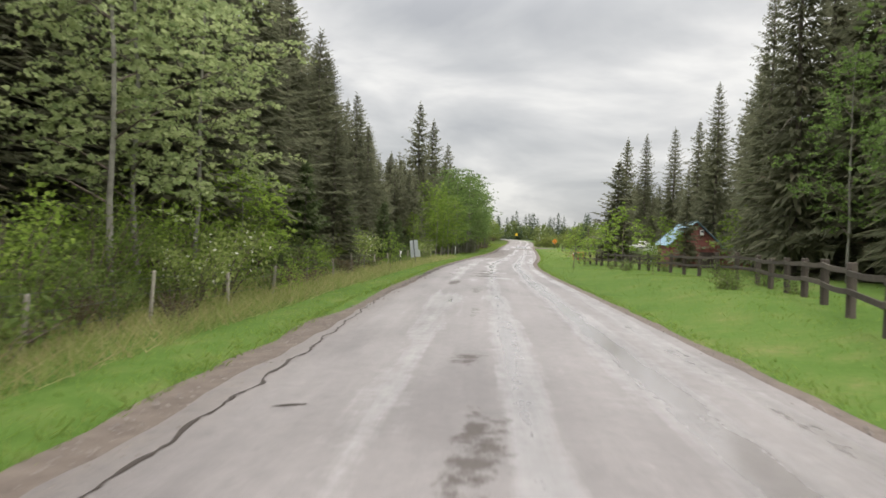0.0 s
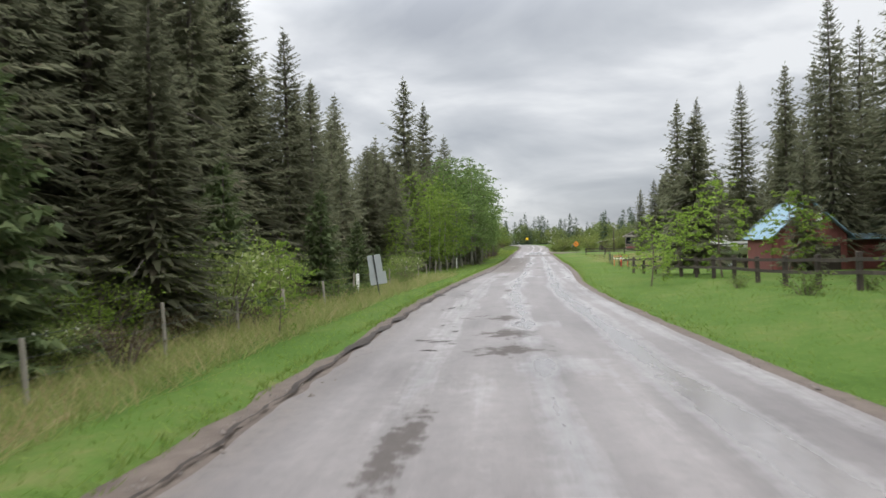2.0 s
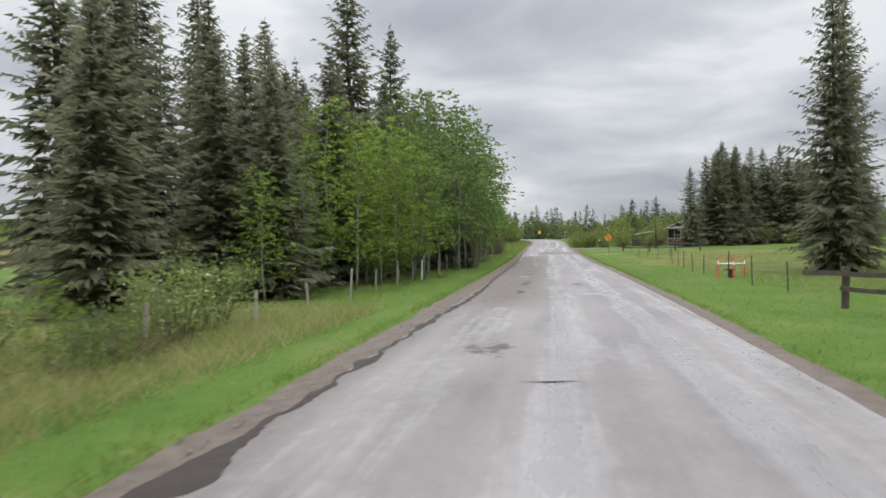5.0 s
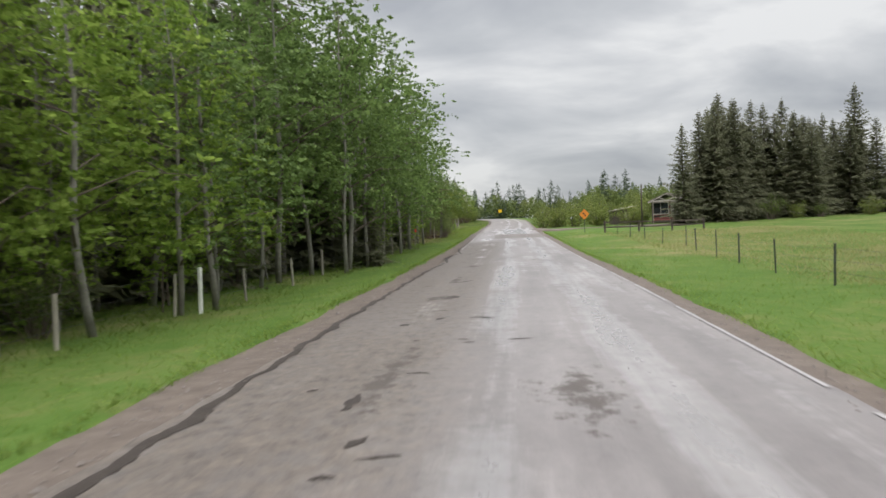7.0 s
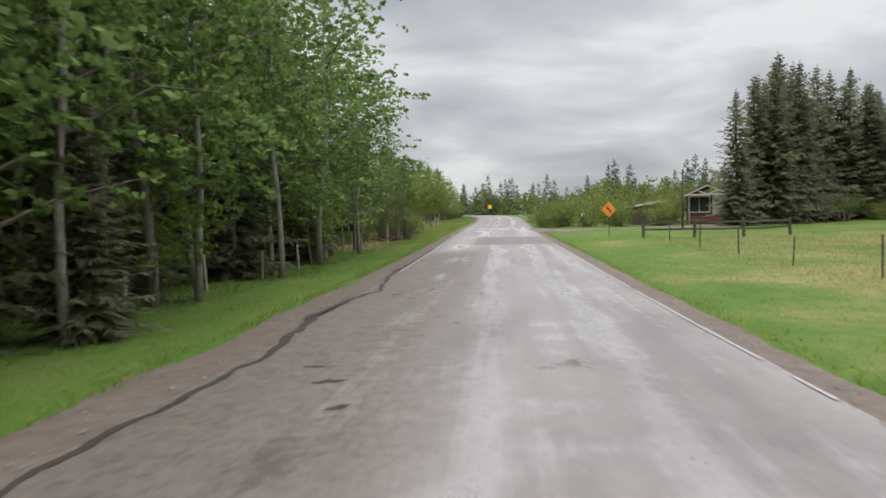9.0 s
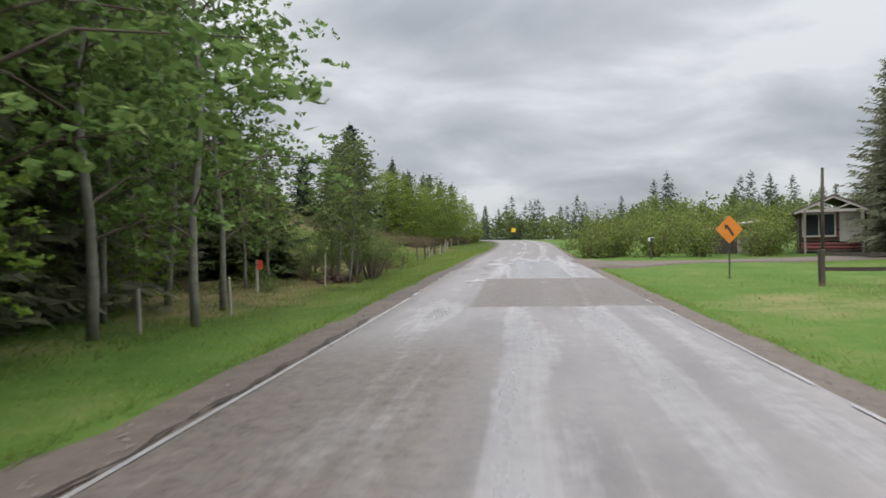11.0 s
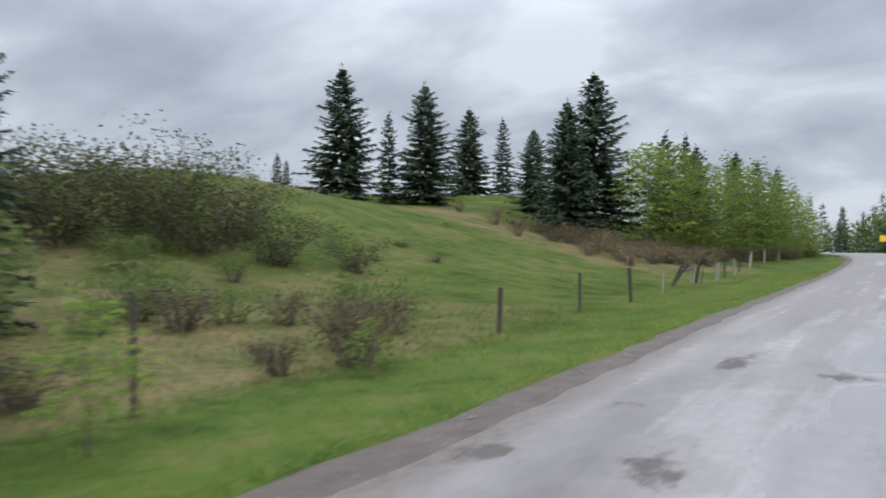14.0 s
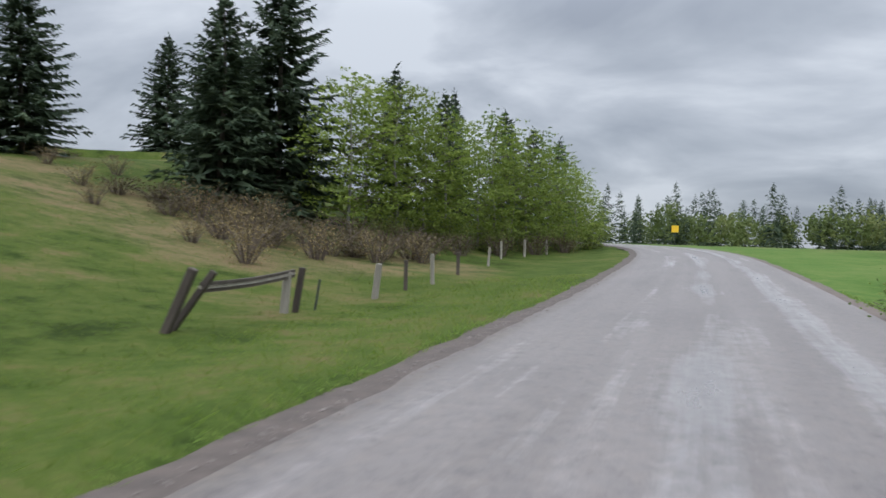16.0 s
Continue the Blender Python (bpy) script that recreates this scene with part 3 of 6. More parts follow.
def make_road():
    idx = np.arange(0, LAST, 0.34)
    a = np.minimum(idx.astype(int), LAST - 1)
    f = (idx - a)[:, None]
    c = LINE[a] * (1 - f) + LINE[a + 1] * f
    tg = TANG[a] * (1 - f) + TANG[a + 1] * f
    half = lookup(HALF, c[:, 1])[:, None]
    across = np.linspace(-1, 1, 43)[None] * half
    jag = np.array([rag.uniform(-1, 1) for _ in idx])
    more = lookup(LEFT_MORE, c[:, 1])[:, None]
    wide = lookup(RIGHT_MORE, c[:, 1])[:, None]
    across = np.where(across < 0, across * (1 + more / half), across * (1 + wide / half))
    jag = np.convolve(jag, (0.25, 0.5, 0.25), 'same')
    across[:, 0] += 0.09 * jag
    across[:, -1] += 0.03 * jag[::-1]
    nrm = np.stack([tg[:, 1], -tg[:, 0]], 1)
    p = c[:, None] + nrm[:, None] * across[:, :, None]
    z = lookup(HEIGHT, c[:, 1])[:, None] + 0.035 - 0.04 * np.clip(np.abs(across) / half, 0, 1) ** 2
    n = across.shape[1]
    verts = np.concatenate([p, z[:, :, None]], 2).reshape(-1, 3)
    i = (np.arange(len(idx) - 1)[:, None] * n + np.arange(n - 1)[None]).ravel()
    me = mesh_of("road", verts.tolist(), np.stack([i, i + 1, i + n + 1, i + n], 1).tolist(), ASPHALT, True)
    flat = np.stack([across, np.repeat(idx[:, None], n, 1)], 2).reshape(-1, 2)
    loops = np.empty(len(me.loops), np.int32)
    me.loops.foreach_get("vertex_index", loops)
    me.uv_layers.new(name="road").data.foreach_set("uv", flat[loops].ravel().astype(np.float32))
    x, y = verts[:, 0], verts[:, 1]
    damp = np.zeros(len(verts))
    for bx, by, sx, sy in BLOTS:
        damp = np.maximum(damp, (0.95 if by > 150 else 0.85) * np.exp(-(((x - bx - 0.09 * (y - by)) / sx) ** 2 + ((y - by) / sy) ** 2) * 0.75))
    # the broken left strip, a large rectangular repair and the last stretch are older and darker
    repair = (y > 146.5) & (y < 157.7) & (flat[:, 0] > -1.3)
    age = 0.95 * smooth01((0.3 - flat[:, 0]) / 1.6) * smooth01((y - 74) / 8) * smooth01((144 - y) / 6)
    age = np.maximum(age, 0.9 * repair)
    # crumbling left margin
    rim = lookup(HALF, y) + lookup(LEFT_MORE, y) + flat[:, 0]
    age = np.maximum(age, (0.55 + 0.4 * smooth01((y - 150) / 10)) * smooth01((0.75 - rim) / 0.75))
    age = np.maximum(age, 0.5 * smooth01((y - 174) / 12))
    u = flat[:, 0]
    # strength of the water's gloss and of the painted pale sheen
    film_sheen = 0.58 * np.exp(-(((u - 1.55) / 0.38) ** 2)) + 0.48 * np.exp(-(((u + 0.15) / 0.3) ** 2)) + 0.26 * np.exp(-(((u + 1.7) / 0.4) ** 2)) + 0.3 * np.exp(-(((u - 2.6) / 0.3) ** 2))
    film_sheen = film_sheen * np.where(y < 78, 1.4, 1.0)
    film_sheen = film_sheen * np.where(y > 182, 0.8, 1.0)
    film_sheen = film_sheen + 0.9 * smooth01((y - 157.7) / 0.6) * smooth01((184 - y) / 16) * np.clip(1.15 - np.abs(u - 0.7) / 1.9, 0, 1)
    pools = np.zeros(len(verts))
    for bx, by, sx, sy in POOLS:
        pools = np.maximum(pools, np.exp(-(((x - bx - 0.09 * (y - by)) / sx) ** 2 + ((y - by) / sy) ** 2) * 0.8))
    film_sheen = film_sheen * np.where(repair, 0.25, 1.0) * np.where((y > 78) & (y < 150) & (u < -1.0), 0.3, 1.0)
    film_sheen = film_sheen + 0.42 * pools
    film_sheen = film_sheen - np.where(y > 152, 1.1, 0.3) * damp
    damp = damp * (1 - 0.8 * pools)
    me.attributes.new("damp", "FLOAT", "POINT").data.foreach_set("value", damp.astype(np.float32))
    me.attributes.new("age", "FLOAT", "POINT").data.foreach_set("value", age.astype(np.float32))
    me.attributes.new("film_sheen", "FLOAT", "POINT").data.foreach_set("value", film_sheen.astype(np.float32))
    return tagged(new("road", me), "wet grey asphalt road with worn wheel tracks", "road", kind="structure")


make_road()
def left_shoulder(i, h):
    y = LINE[i, 1]
    e, w = -h - float(lookup(LEFT_MORE, y)), float(lookup(SHOULDER, y))
    return e - w + 0.1 * RAG[i], e - 0.6 * w, e - 0.3 * w, e + 0.3


def right_shoulder(i, h):
    e = h + float(lookup(RIGHT_MORE, LINE[i, 1]))
    w = float(lookup(RIGHT_SHOULDER, LINE[i, 1]))
    return e - 0.3, e + 0.3 * w, e + 0.65 * w, e + w + 0.09 * RAG[i]


BEND = int(np.argmin(np.abs(LINE[:, 1] - 150)))
strip("shoulder_left", 0, BEND + 1, left_shoulder, 0.012, GRAVEL, "brown gravel shoulder beside the asphalt", category="shoulder")
strip("shoulder_left_bend", BEND, LAST, left_shoulder, 0.012, DARK_GRAVEL, "dark grey-brown gravel shoulder", category="shoulder")
strip("shoulder_right", 0, LAST, right_shoulder, 0.012, GRAVEL, "brown gravel shoulder beside the asphalt", category="shoulder")


# ---- plants ----
def blades(base, tip, side, width):
    """Long tapering pieces from base to tip, as arrays of verts and faces."""
    low = base * 0.8 + tip * 0.2
    v = np.stack([low + side * width[:, None], tip, low - side * width[:, None]], 1).reshape(-1, 3)
    return v, np.arange(len(v)).reshape(-1, 3)


def unit(v):
    return v / np.maximum(np.linalg.norm(v, axis=1), 1e-6)[:, None]


def spruce_crown(rng, height, radius, bare, boughs, twigs, thin=0.0, size=1.0, tiers=0, whorl=6):
    """Drooping boughs all round the trunk, each a spray of side twigs that shorten to the tip."""
    base, tip, side, width = [], [], [], []
    for w in range(boughs):
        f = max(0.0, min(0.995, (w - w % whorl + whorl / 2 + rng.uniform(-1.4, 1.4)) / boughs)) ** 0.92
        if rng.random() < thin:
            continue
        z = bare + (height - bare) * f
        reach = radius * (1 - f) ** 0.76 * (0.62 + 0.38 * min(1, f * 5 + 0.3)) + 0.06
        a = w * 2.39996 + rng.uniform(-0.5, 0.5)
        r = reach * rng.choice((0.6, 0.8, 0.95, 1.05, 1.25)) * rng.uniform(0.9, 1.08)
        droop = -0.48 + 0.95 * f + rng.uniform(-0.14, 0.14)
        out = np.array((math.cos(a), math.sin(a), 0.0))
        n = max(4, int(twigs * (0.4 + 0.6 * r / radius)))
        s = np.linspace(0.14, 1.0, n) ** 0.85 + rng.uniform(-0.03, 0.03, n)
        p = out[None] * (s * r)[:, None]
        p[:, 2] = z + r * (droop * s + 0.2 * s * s)
        lr = np.where(np.arange(n) % 2 == 0, 1.0, -1.0)
        across = np.array((-out[1], out[0], 0.0))
        length = (0.27 * r * (1.1 - 0.7 * s) + 0.2) * rng.uniform(0.65, 1.3, n) * size
        hang = rng.uniform(-0.9, 0.1, n)
        way = unit(out[None] * 0.7 + across[None] * (lr * rng.uniform(0.25, 1.0, n))[:, None] + np.array((0, 0, 1))[None] * hang[:, None])
        base.append(p - way * (length * 0.3)[:, None])
        tip.append(p + way * length[:, None])
        side.append(unit(np.cross(way, rng.normal(0, 0.7, (n, 3)) + (0, 0, 1))))
        width.append(length * 0.17 + 0.03 * size)
    # the leader
    n = 10
    z = np.linspace(height - 1.1, height + 0.2, n)
    p = np.stack([rng.normal(0, 0.03, n), rng.normal(0, 0.03, n), z], 1)
    way = unit(np.stack([rng.normal(0, 0.6, n), rng.normal(0, 0.6, n), np.full(n, 0.8)], 1))
    base.append(p)
    tip.append(p + way * 0.42)
    side.append(unit(np.cross(way, rng.normal(0, 1, (n, 3)))))
    width.append(np.full(n, 0.055))
    v, f = blades(np.concatenate(base), np.concatenate(tip), np.concatenate(side), np.concatenate(width))
    if not tiers:
        return v, f
    # added inner filler that blocks light through the crown: ragged drooping skirts in tiers
    base, tip, side, width = [], [], [], []
    n = 34 if height < 15 or tiers < 30 else 84
    for k in range(tiers):
        g = (k + 0.4) / tiers
        z, r = bare + (height - bare) * g, radius * (1 - g) ** 0.74 * 0.76 + 0.06
        a = np.linspace(0, 2 * math.pi, n, endpoint=False) + rng.uniform(0, 0.15, n)
        rr = r * rng.uniform(0.45, 1.15, n)
        base.append(np.stack([np.cos(a) * rr * (0.3 if n < 50 else 0.5), np.sin(a) * rr * (0.3 if n < 50 else 0.5), z - 0.1 * rr], 1))
        tip.append(np.stack([np.cos(a) * rr, np.sin(a) * rr, z - 0.2 * rr - rng.uniform(-0.05, 0.3, n) * r], 1))
        side.append(np.stack([-np.sin(a), np.cos(a), rng.uniform(-0.5, 0.5, n)], 1))
        width.append((0.13 if n < 50 else 0.05) * rr + 0.025)
    v2, f2 = blades(np.concatenate(base), np.concatenate(tip), np.concatenate(side), np.concatenate(width))
    return np.concatenate([v, v2]), np.concatenate([f, f2 + len(v)])


def make_spruce(name, seed, height, radius, bare, boughs, twigs, mat, thin=0.0, label="", dead=0, size=1.0):
    rng = np.random.default_rng(seed)
    t = thing(name, (0, 0, 0), label, "tree", "spruces")
    k = 9
    zs = np.linspace(-0.3, height * 0.98, k)
    pts = [(0.05 * math.sin(z * 0.6 + seed), 0.05 * math.cos(z * 0.5), z) for z in zs]
    v, f = tube(pts, [max(0.02, 0.011 * height * max(0, 1 - z / height) ** 0.9 + 0.02) * (1.25 if i == 0 else 1) for i, z in enumerate(zs)], 7)
    part("trunk", mesh_of("spruce_trunk", v, f, SPRUCE_BARK, True), None, t, "grey-brown scaly trunk")
    for i in range(dead):
        a, z = i * 2.4 + rng.uniform(-0.5, 0.5), (0.08 + 0.4 * i / dead) * height
        r = rng.uniform(0.7, 1.15) * radius
        o = Vector((math.cos(a), math.sin(a), 0))
        v, f = tube([(0, 0, z), o * r * 0.5 + Vector((0, 0, z - 0.04 * r)), o * r + Vector((0, 0, z - 0.3 * r))], (0.04, 0.025, 0.008), 4, False)
        part("dead_branch", mesh_of("spruce_dead_branch", v, f, SPRUCE_BARK, True), None, t, "bare grey dead branch")
    v, f = spruce_crown(rng, height, radius, bare, boughs, twigs, thin, size, int(height * 1.7))
    part("crown", mesh_of("spruce_crown", v.tolist(), f.tolist(), mat), None, t)
    return t


def leaves_at(rng, c, size, up=0.6):
    """One pointed leaf at each place, most of them lying level."""
    count = len(c)
    n = unit(rng.normal(0, 1, (count, 3)) + (0, 0, up))
    a = unit(np.cross(n, rng.normal(0, 1, (count, 3))))
    b = np.cross(n, a)
    s = (size * rng.uniform(0.65, 1.3, count))[:, None]
    v = np.stack([c - a * s, c + b * s * 0.62 - a * s * 0.15, c + a * s, c - b * s * 0.62 - a * s * 0.15], 1).reshape(-1, 3)
    return v, np.arange(4 * count).reshape(-1, 4)


def leaf_cloud(rng, centres, spread, count, size):
    """Single leaves scattered in clumps round the ends of twigs."""
    heavy = rng.lognormal(0, 0.7, len(centres))
    c = centres[rng.choice(len(centres), count, p=heavy / heavy.sum())] + rng.normal(0, 1, (count, 3)) * np.asarray(spread)
    return leaves_at(rng, c, size)


def leaf_sprays(rng, starts, ways, length, each, size):
    """Leaves strung along twigs that reach out and sag, so that a crown breaks up into tufts with gaps between them."""
    n = len(starts)
    s = rng.uniform(0.05, 1.0, (n, each)) ** 0.8
    reach = length * rng.uniform(0.55, 1.25, n)
    c = starts[:, None] + ways[:, None] * (s * reach[:, None])[:, :, None]
    c[:, :, 2] -= 0.28 * s * s * reach[:, None]
    c = c + rng.normal(0, 1, (n, each, 3)) * (np.array((0.11, 0.11, 0.06)) * length)
    return leaves_at(rng, c.reshape(-1, 3), size, 0.9)


def make_aspen(name, seed, height, radius, bare, count, size, mat, bark, label, limbs=16, group="aspens", slim=1.0, clump=1.0):
    rng = np.random.default_rng(seed)
    t = thing(name, (0, 0, 0), label, "tree", group)
    zs = np.linspace(-0.3, height * 0.96, 9)
    bend = rng.uniform(-0.25, 0.25, 2)
    axis = lambda z: Vector((bend[0] * math.sin(z / height * 3) + 0.06 * math.sin(z), bend[1] * math.sin(z / height * 2.6) + 0.06 * math.cos(z * 1.2), z))  # noqa: E731
    r0 = (0.0075 * height + 0.012) * slim
    pieces = [tube([axis(z) for z in zs], [max(0.015, r0 * (1 - 0.9 * max(z, 0) / height)) for z in zs], 8)]
    starts, ways, boughs = [], [], []
    each = 9
    want = count / each
    limbs = int(limbs * 1.7)
    lengths = []
    for i in range(limbs):
        f = bare + (1 - bare) * (i + rng.uniform(0, 0.8)) / limbs * 0.95
        g = (f - bare) / (1 - bare)
        lengths.append((f, radius * (0.55 + 0.75 * math.sin(math.pi * min(1, g * 0.85 + 0.16))) * rng.uniform(0.55, 1.1) * (1.08 - 0.5 * g)))
    total = sum(r + 0.25 for _, r in lengths)
    for i, (f, r) in enumerate(lengths):
        a = i * 2.4 + rng.uniform(-0.5, 0.5)
        p = axis(f * height)
        o = Vector((math.cos(a), math.sin(a), 0))
        q1 = p + o * r * 0.5 + Vector((0, 0, 0.28 * r))
        q2 = p + o * r + Vector((0, 0, rng.uniform(0.25, 0.8) * r * 0.8))
        if i % 3 == 0:
            lv, lf = tube([p, q1, q2], (r0 * 0.36 * (1.1 - f) + 0.006, r0 * 0.2, 0.008), 5, False)
            boughs.append(([tuple(c) for c in lv], lf))
        for k in range(max(2, round(want * (r + 0.25) / total))):
            s = rng.uniform(0.22, 1.0) ** 0.75
            w = p.lerp(q1, s * 2) if s < 0.5 else q1.lerp(q2, (s - 0.5) * 2)
            turn = a + rng.choice((-1, 1)) * rng.uniform(0.15, 1.25)
            starts.append(tuple(w + Vector(rng.normal(0, 0.13 * radius, 3))))
            ways.append((math.cos(turn), math.sin(turn), rng.uniform(-0.25, 0.6)))
    top = axis(height * 0.93)
    for k in range(5):
        starts.append(tuple(top + Vector((0, 0, -0.22 * k))))
        ways.append((rng.normal(0, 0.35), rng.normal(0, 0.35), 0.9))
    v, f = join(*pieces)
    part("trunk", mesh_of("aspen_trunk", [tuple(p) for p in v], f, bark, True), None, t, "smooth trunk with dark scars")
    for lv, lf in boughs:
        part("limb", mesh_of("aspen_limb", lv, lf, TWIG, True), None, t)
    v, f = leaf_sprays(rng, np.array(starts), unit(np.array(ways)), clump * (0.17 * radius + 0.2), each, size)
    part("crown", mesh_of("aspen_crown", v.tolist(), f.tolist(), mat), None, t)
    return t


def make_shrub(name, seed, height, radius, count, size, mat, label, stems=11, category="shrub", group="shrubs", low=0.25):
    rng = np.random.default_rng(seed)
    t = thing(name, (0, 0, 0), label, category, group)
    pieces, centres = [], []
    for i in range(stems):
        a, r = i * 2.4 + rng.uniform(-0.4, 0.4), radius * math.sqrt(rng.uniform(0.05, 1))
        h = height * (1 - 0.35 * (r / radius) ** 2) * rng.uniform(0.75, 1.05)
        o = Vector((math.cos(a), math.sin(a), 0))
        p0, p1, p2 = o * 0.12 * r + Vector((0, 0, -0.15)), o * 0.5 * r + Vector((0, 0, h * 0.5)), o * r + Vector((0, 0, h * 0.95))
        w = 0.012 + 0.006 * height
        pieces.append(tube([p0, p1, p2], (w, w * 0.65, 0.006), 5, False))
        for s in np.linspace(low, 1.0, 8):
            q = p0.lerp(p1, s * 2) if s < 0.5 else p1.lerp(p2, (s - 0.5) * 2)
            centres.append(tuple(q + Vector(rng.normal(0, 0.11 * radius, 3))))
    for v, f in pieces:
        part("stem", mesh_of("shrub_stem", [tuple(p) for p in v], f, TWIG, True), None, t, "thin brown stem")
    v, f = leaf_cloud(rng, np.array(centres), (0.12 * radius + 0.04,) * 2 + (0.06 * height,), count, size)
    v[:, 2] = np.maximum(v[:, 2], 0.02)
    part("foliage", mesh_of("shrub_foliage", v.tolist(), f.tolist(), mat), None, t)
    return t


class Kind:
    """One plant built once, set down many times: the first is the plant itself, the rest are copies that share its meshes."""

    def __init__(self, made, height):
        self.made, self.height, self.used = made, height, False

    def put(self, x, y, height=None, turn=None, wide=1.0, lean=(0, 0), label=""):
        rnd = random.Random(int(x * 91 + y * 57))
        turn = rnd.uniform(0, 360) if turn is None else turn
        s = (height or self.height) / self.height
        m = pose(x, y, gz(x, y) - 0.04, lean[0], lean[1], turn)
        if self.used:
            ob = copy_thing(self.made, m)
        else:
            ob, self.used = self.made, True
            ob.matrix_basis = m
        ob.scale = (s * wide, s * wide, s)
        if label:
            tagged(ob, label)
        return ob


DARK = "dark green spruce with drooping boughs at the forest edge"
S1 = Kind(make_spruce("spruce_tree", 1, 22.0, 3.8, 1.0, 380, 48, NEEDLES, 0.0, DARK, 4, 0.42), 22.0)
S2 = Kind(make_spruce("spruce_tree", 2, 20.0, 3.3, 1.5, 350, 44, NEEDLES, 0.0, DARK, 5, 0.42), 20.0)
S3 = Kind(make_spruce("spruce_tree", 3, 17.0, 3.1, 0.3, 250, 17, NEEDLES, 0.0, DARK, 0, 0.88), 17.0)
S8 = Kind(make_spruce("spruce_tree", 8, 17.0, 3.1, 0.3, 130, 9, NEEDLES, 0.0, "dark green spruce deep in the wood", 0, 1.3), 17.0)
S4 = Kind(make_spruce("spruce_tree", 4, 10.5, 2.7, 0.15, 270, 34, NEEDLES_FRESH, 0.0, "full dark green spruce standing alone on the grassy hill", 0, 0.75), 10.5)
S5 = Kind(make_spruce("spruce_tree", 5, 5.5, 1.5, 0.1, 150, 22, NEEDLES_YOUNG, 0.0, "young green spruce in tall grass", 0, 0.8), 5.5)
S6 = Kind(make_spruce("spruce_tree", 6, 9.0, 1.7, 0.3, 156, 24, NEEDLES_FRESH, 0.05, "slender thin-crowned spruce on the hill", 0, 0.8), 9.0)
S7 = Kind(make_spruce("spruce_tree", 7, 11.0, 2.6, 1.0, 200, 24, NEEDLES, 0.1, "ragged spruce with long bare drooping branches", 22, 0.8), 11.0)
A1 = Kind(make_aspen("aspen_tree", 11, 12.0, 2.7, 0.17, 4500, 0.09, LEAF, ASPEN_BARK, "green aspen with a pale trunk beside the road", 26, clump=0.75), 12.0)
A2 = Kind(make_aspen("aspen_tree", 12, 13.0, 2.4, 0.2, 4400, 0.095, LEAF, ASPEN_BARK, "tall green aspen with a pale bare lower trunk", 20), 13.0)
A3 = Kind(make_aspen("aspen_tree", 13, 8.5, 1.7, 0.14, 3400, 0.075, LEAF_PALE, ASPEN_BARK, "young light green aspen", 22, clump=0.85), 8.5)
A4 = Kind(make_aspen("aspen_tree", 14, 9.0, 1.5, 0.12, 2600, 0.068, LEAF, ASPEN_BARK, "slim thinly leafed aspen", 24, clump=0.6), 9.0)
A9 = Kind(make_aspen("aspen_tree", 19, 6.4, 1.0, 0.2, 4200, 0.05, LEAF_BACKLIT, DARK_ASPEN_BARK, "slim young aspen with a dark trunk in rough grass", 34, clump=0.8), 6.4)
A6 = Kind(make_aspen("poplar_tree", 16, 6.0, 1.9, 0.18, 2600, 0.07, LEAF_PALE, ASPEN_BARK, "pale green poplar at the forest edge", 20, "poplars", 0.8, 0.65), 6.0)
A7 = Kind(make_aspen("poplar_tree", 17, 12.0, 2.3, 0.2, 5200, 0.078, LEAF_SAGE, ASPEN_BARK, "tall sage-green poplar at the forest edge", 24, "poplars", 0.8, 0.75), 12.0)
A8 = Kind(make_aspen("aspen_tree", 18, 8.5, 2.1, 0.02, 4200, 0.085, LEAF_OLIVE, ASPEN_BARK, "bushy yellow-green aspen below the hill", 34, clump=1.25), 8.5)
A5 = Kind(make_aspen("aspen_sapling", 15, 4.0, 1.25, 0.1, 1500, 0.065, LEAF_PALE, TWIG, "bright green aspen sapling in the verge", 14, "saplings"), 4.0)
B1 = Kind(make_shrub("shrub", 21, 2.6, 1.5, 2000, 0.048, LEAF_SHRUB, "green leafy shrub in tall grass", 14, low=0.4), 2.6)
B2 = Kind(make_shrub("shrub", 22, 2.8, 1.6, 1600, 0.06, LEAF_BLOSSOM, "shrub with white blossom at the forest edge"), 2.8)
B3 = Kind(make_shrub("willow_shrub", 23, 4.2, 2.6, 3300, 0.09, LEAF_WILLOW, "rounded yellow-green willow shrub", 16, group="willows", low=0.08), 4.2)
B4 = Kind(make_shrub("dry_shrub", 24, 1.1, 0.8, 760, 0.032, LEAF_BROWN, "low brown bare shrub in the grass", 18, group="dry shrubs"), 1.1)
B5 = Kind(make_shrub("low_shrub", 25, 0.9, 0.8, 620, 0.042, LEAF_SHRUB, "low green undergrowth in the ditch", 12, group="undergrowth"), 0.9)
B7 = Kind(make_shrub("dark_bush", 27, 3.2, 2.3, 3600, 0.05, LEAF_DARK, "dark tangled bush on the crest of the hill", 18, group="dark bushes", low=0.15), 3.2)
B8 = Kind(make_shrub("alder_bush", 28, 2.6, 1.3, 2200, 0.042, LEAF_SHRUB, "tangled green alder bush with many dark stems", 22, group="alders", low=0.5), 2.6)
B9 = Kind(make_shrub("willow_bush", 29, 3.0, 1.7, 2100, 0.06, LEAF_PALE, "pale yellow-green willow bush at the forest edge", 16, group="willows", low=0.15), 3.0)
B6 = Kind(make_shrub("straw_shrub", 26, 1.8, 1.1, 800, 0.036, LEAF_STRAW, "straw-coloured dry bush at the foot of the hill", 22, group="dry shrubs"), 1.8)


def left_edge(y):
    return float(lookup([(b, a) for b, a in CENTRE], y) - lookup(HALF, y))


def right_edge(y):
    return float(lookup([(b, a) for b, a in CENTRE], y) + lookup(HALF, y))


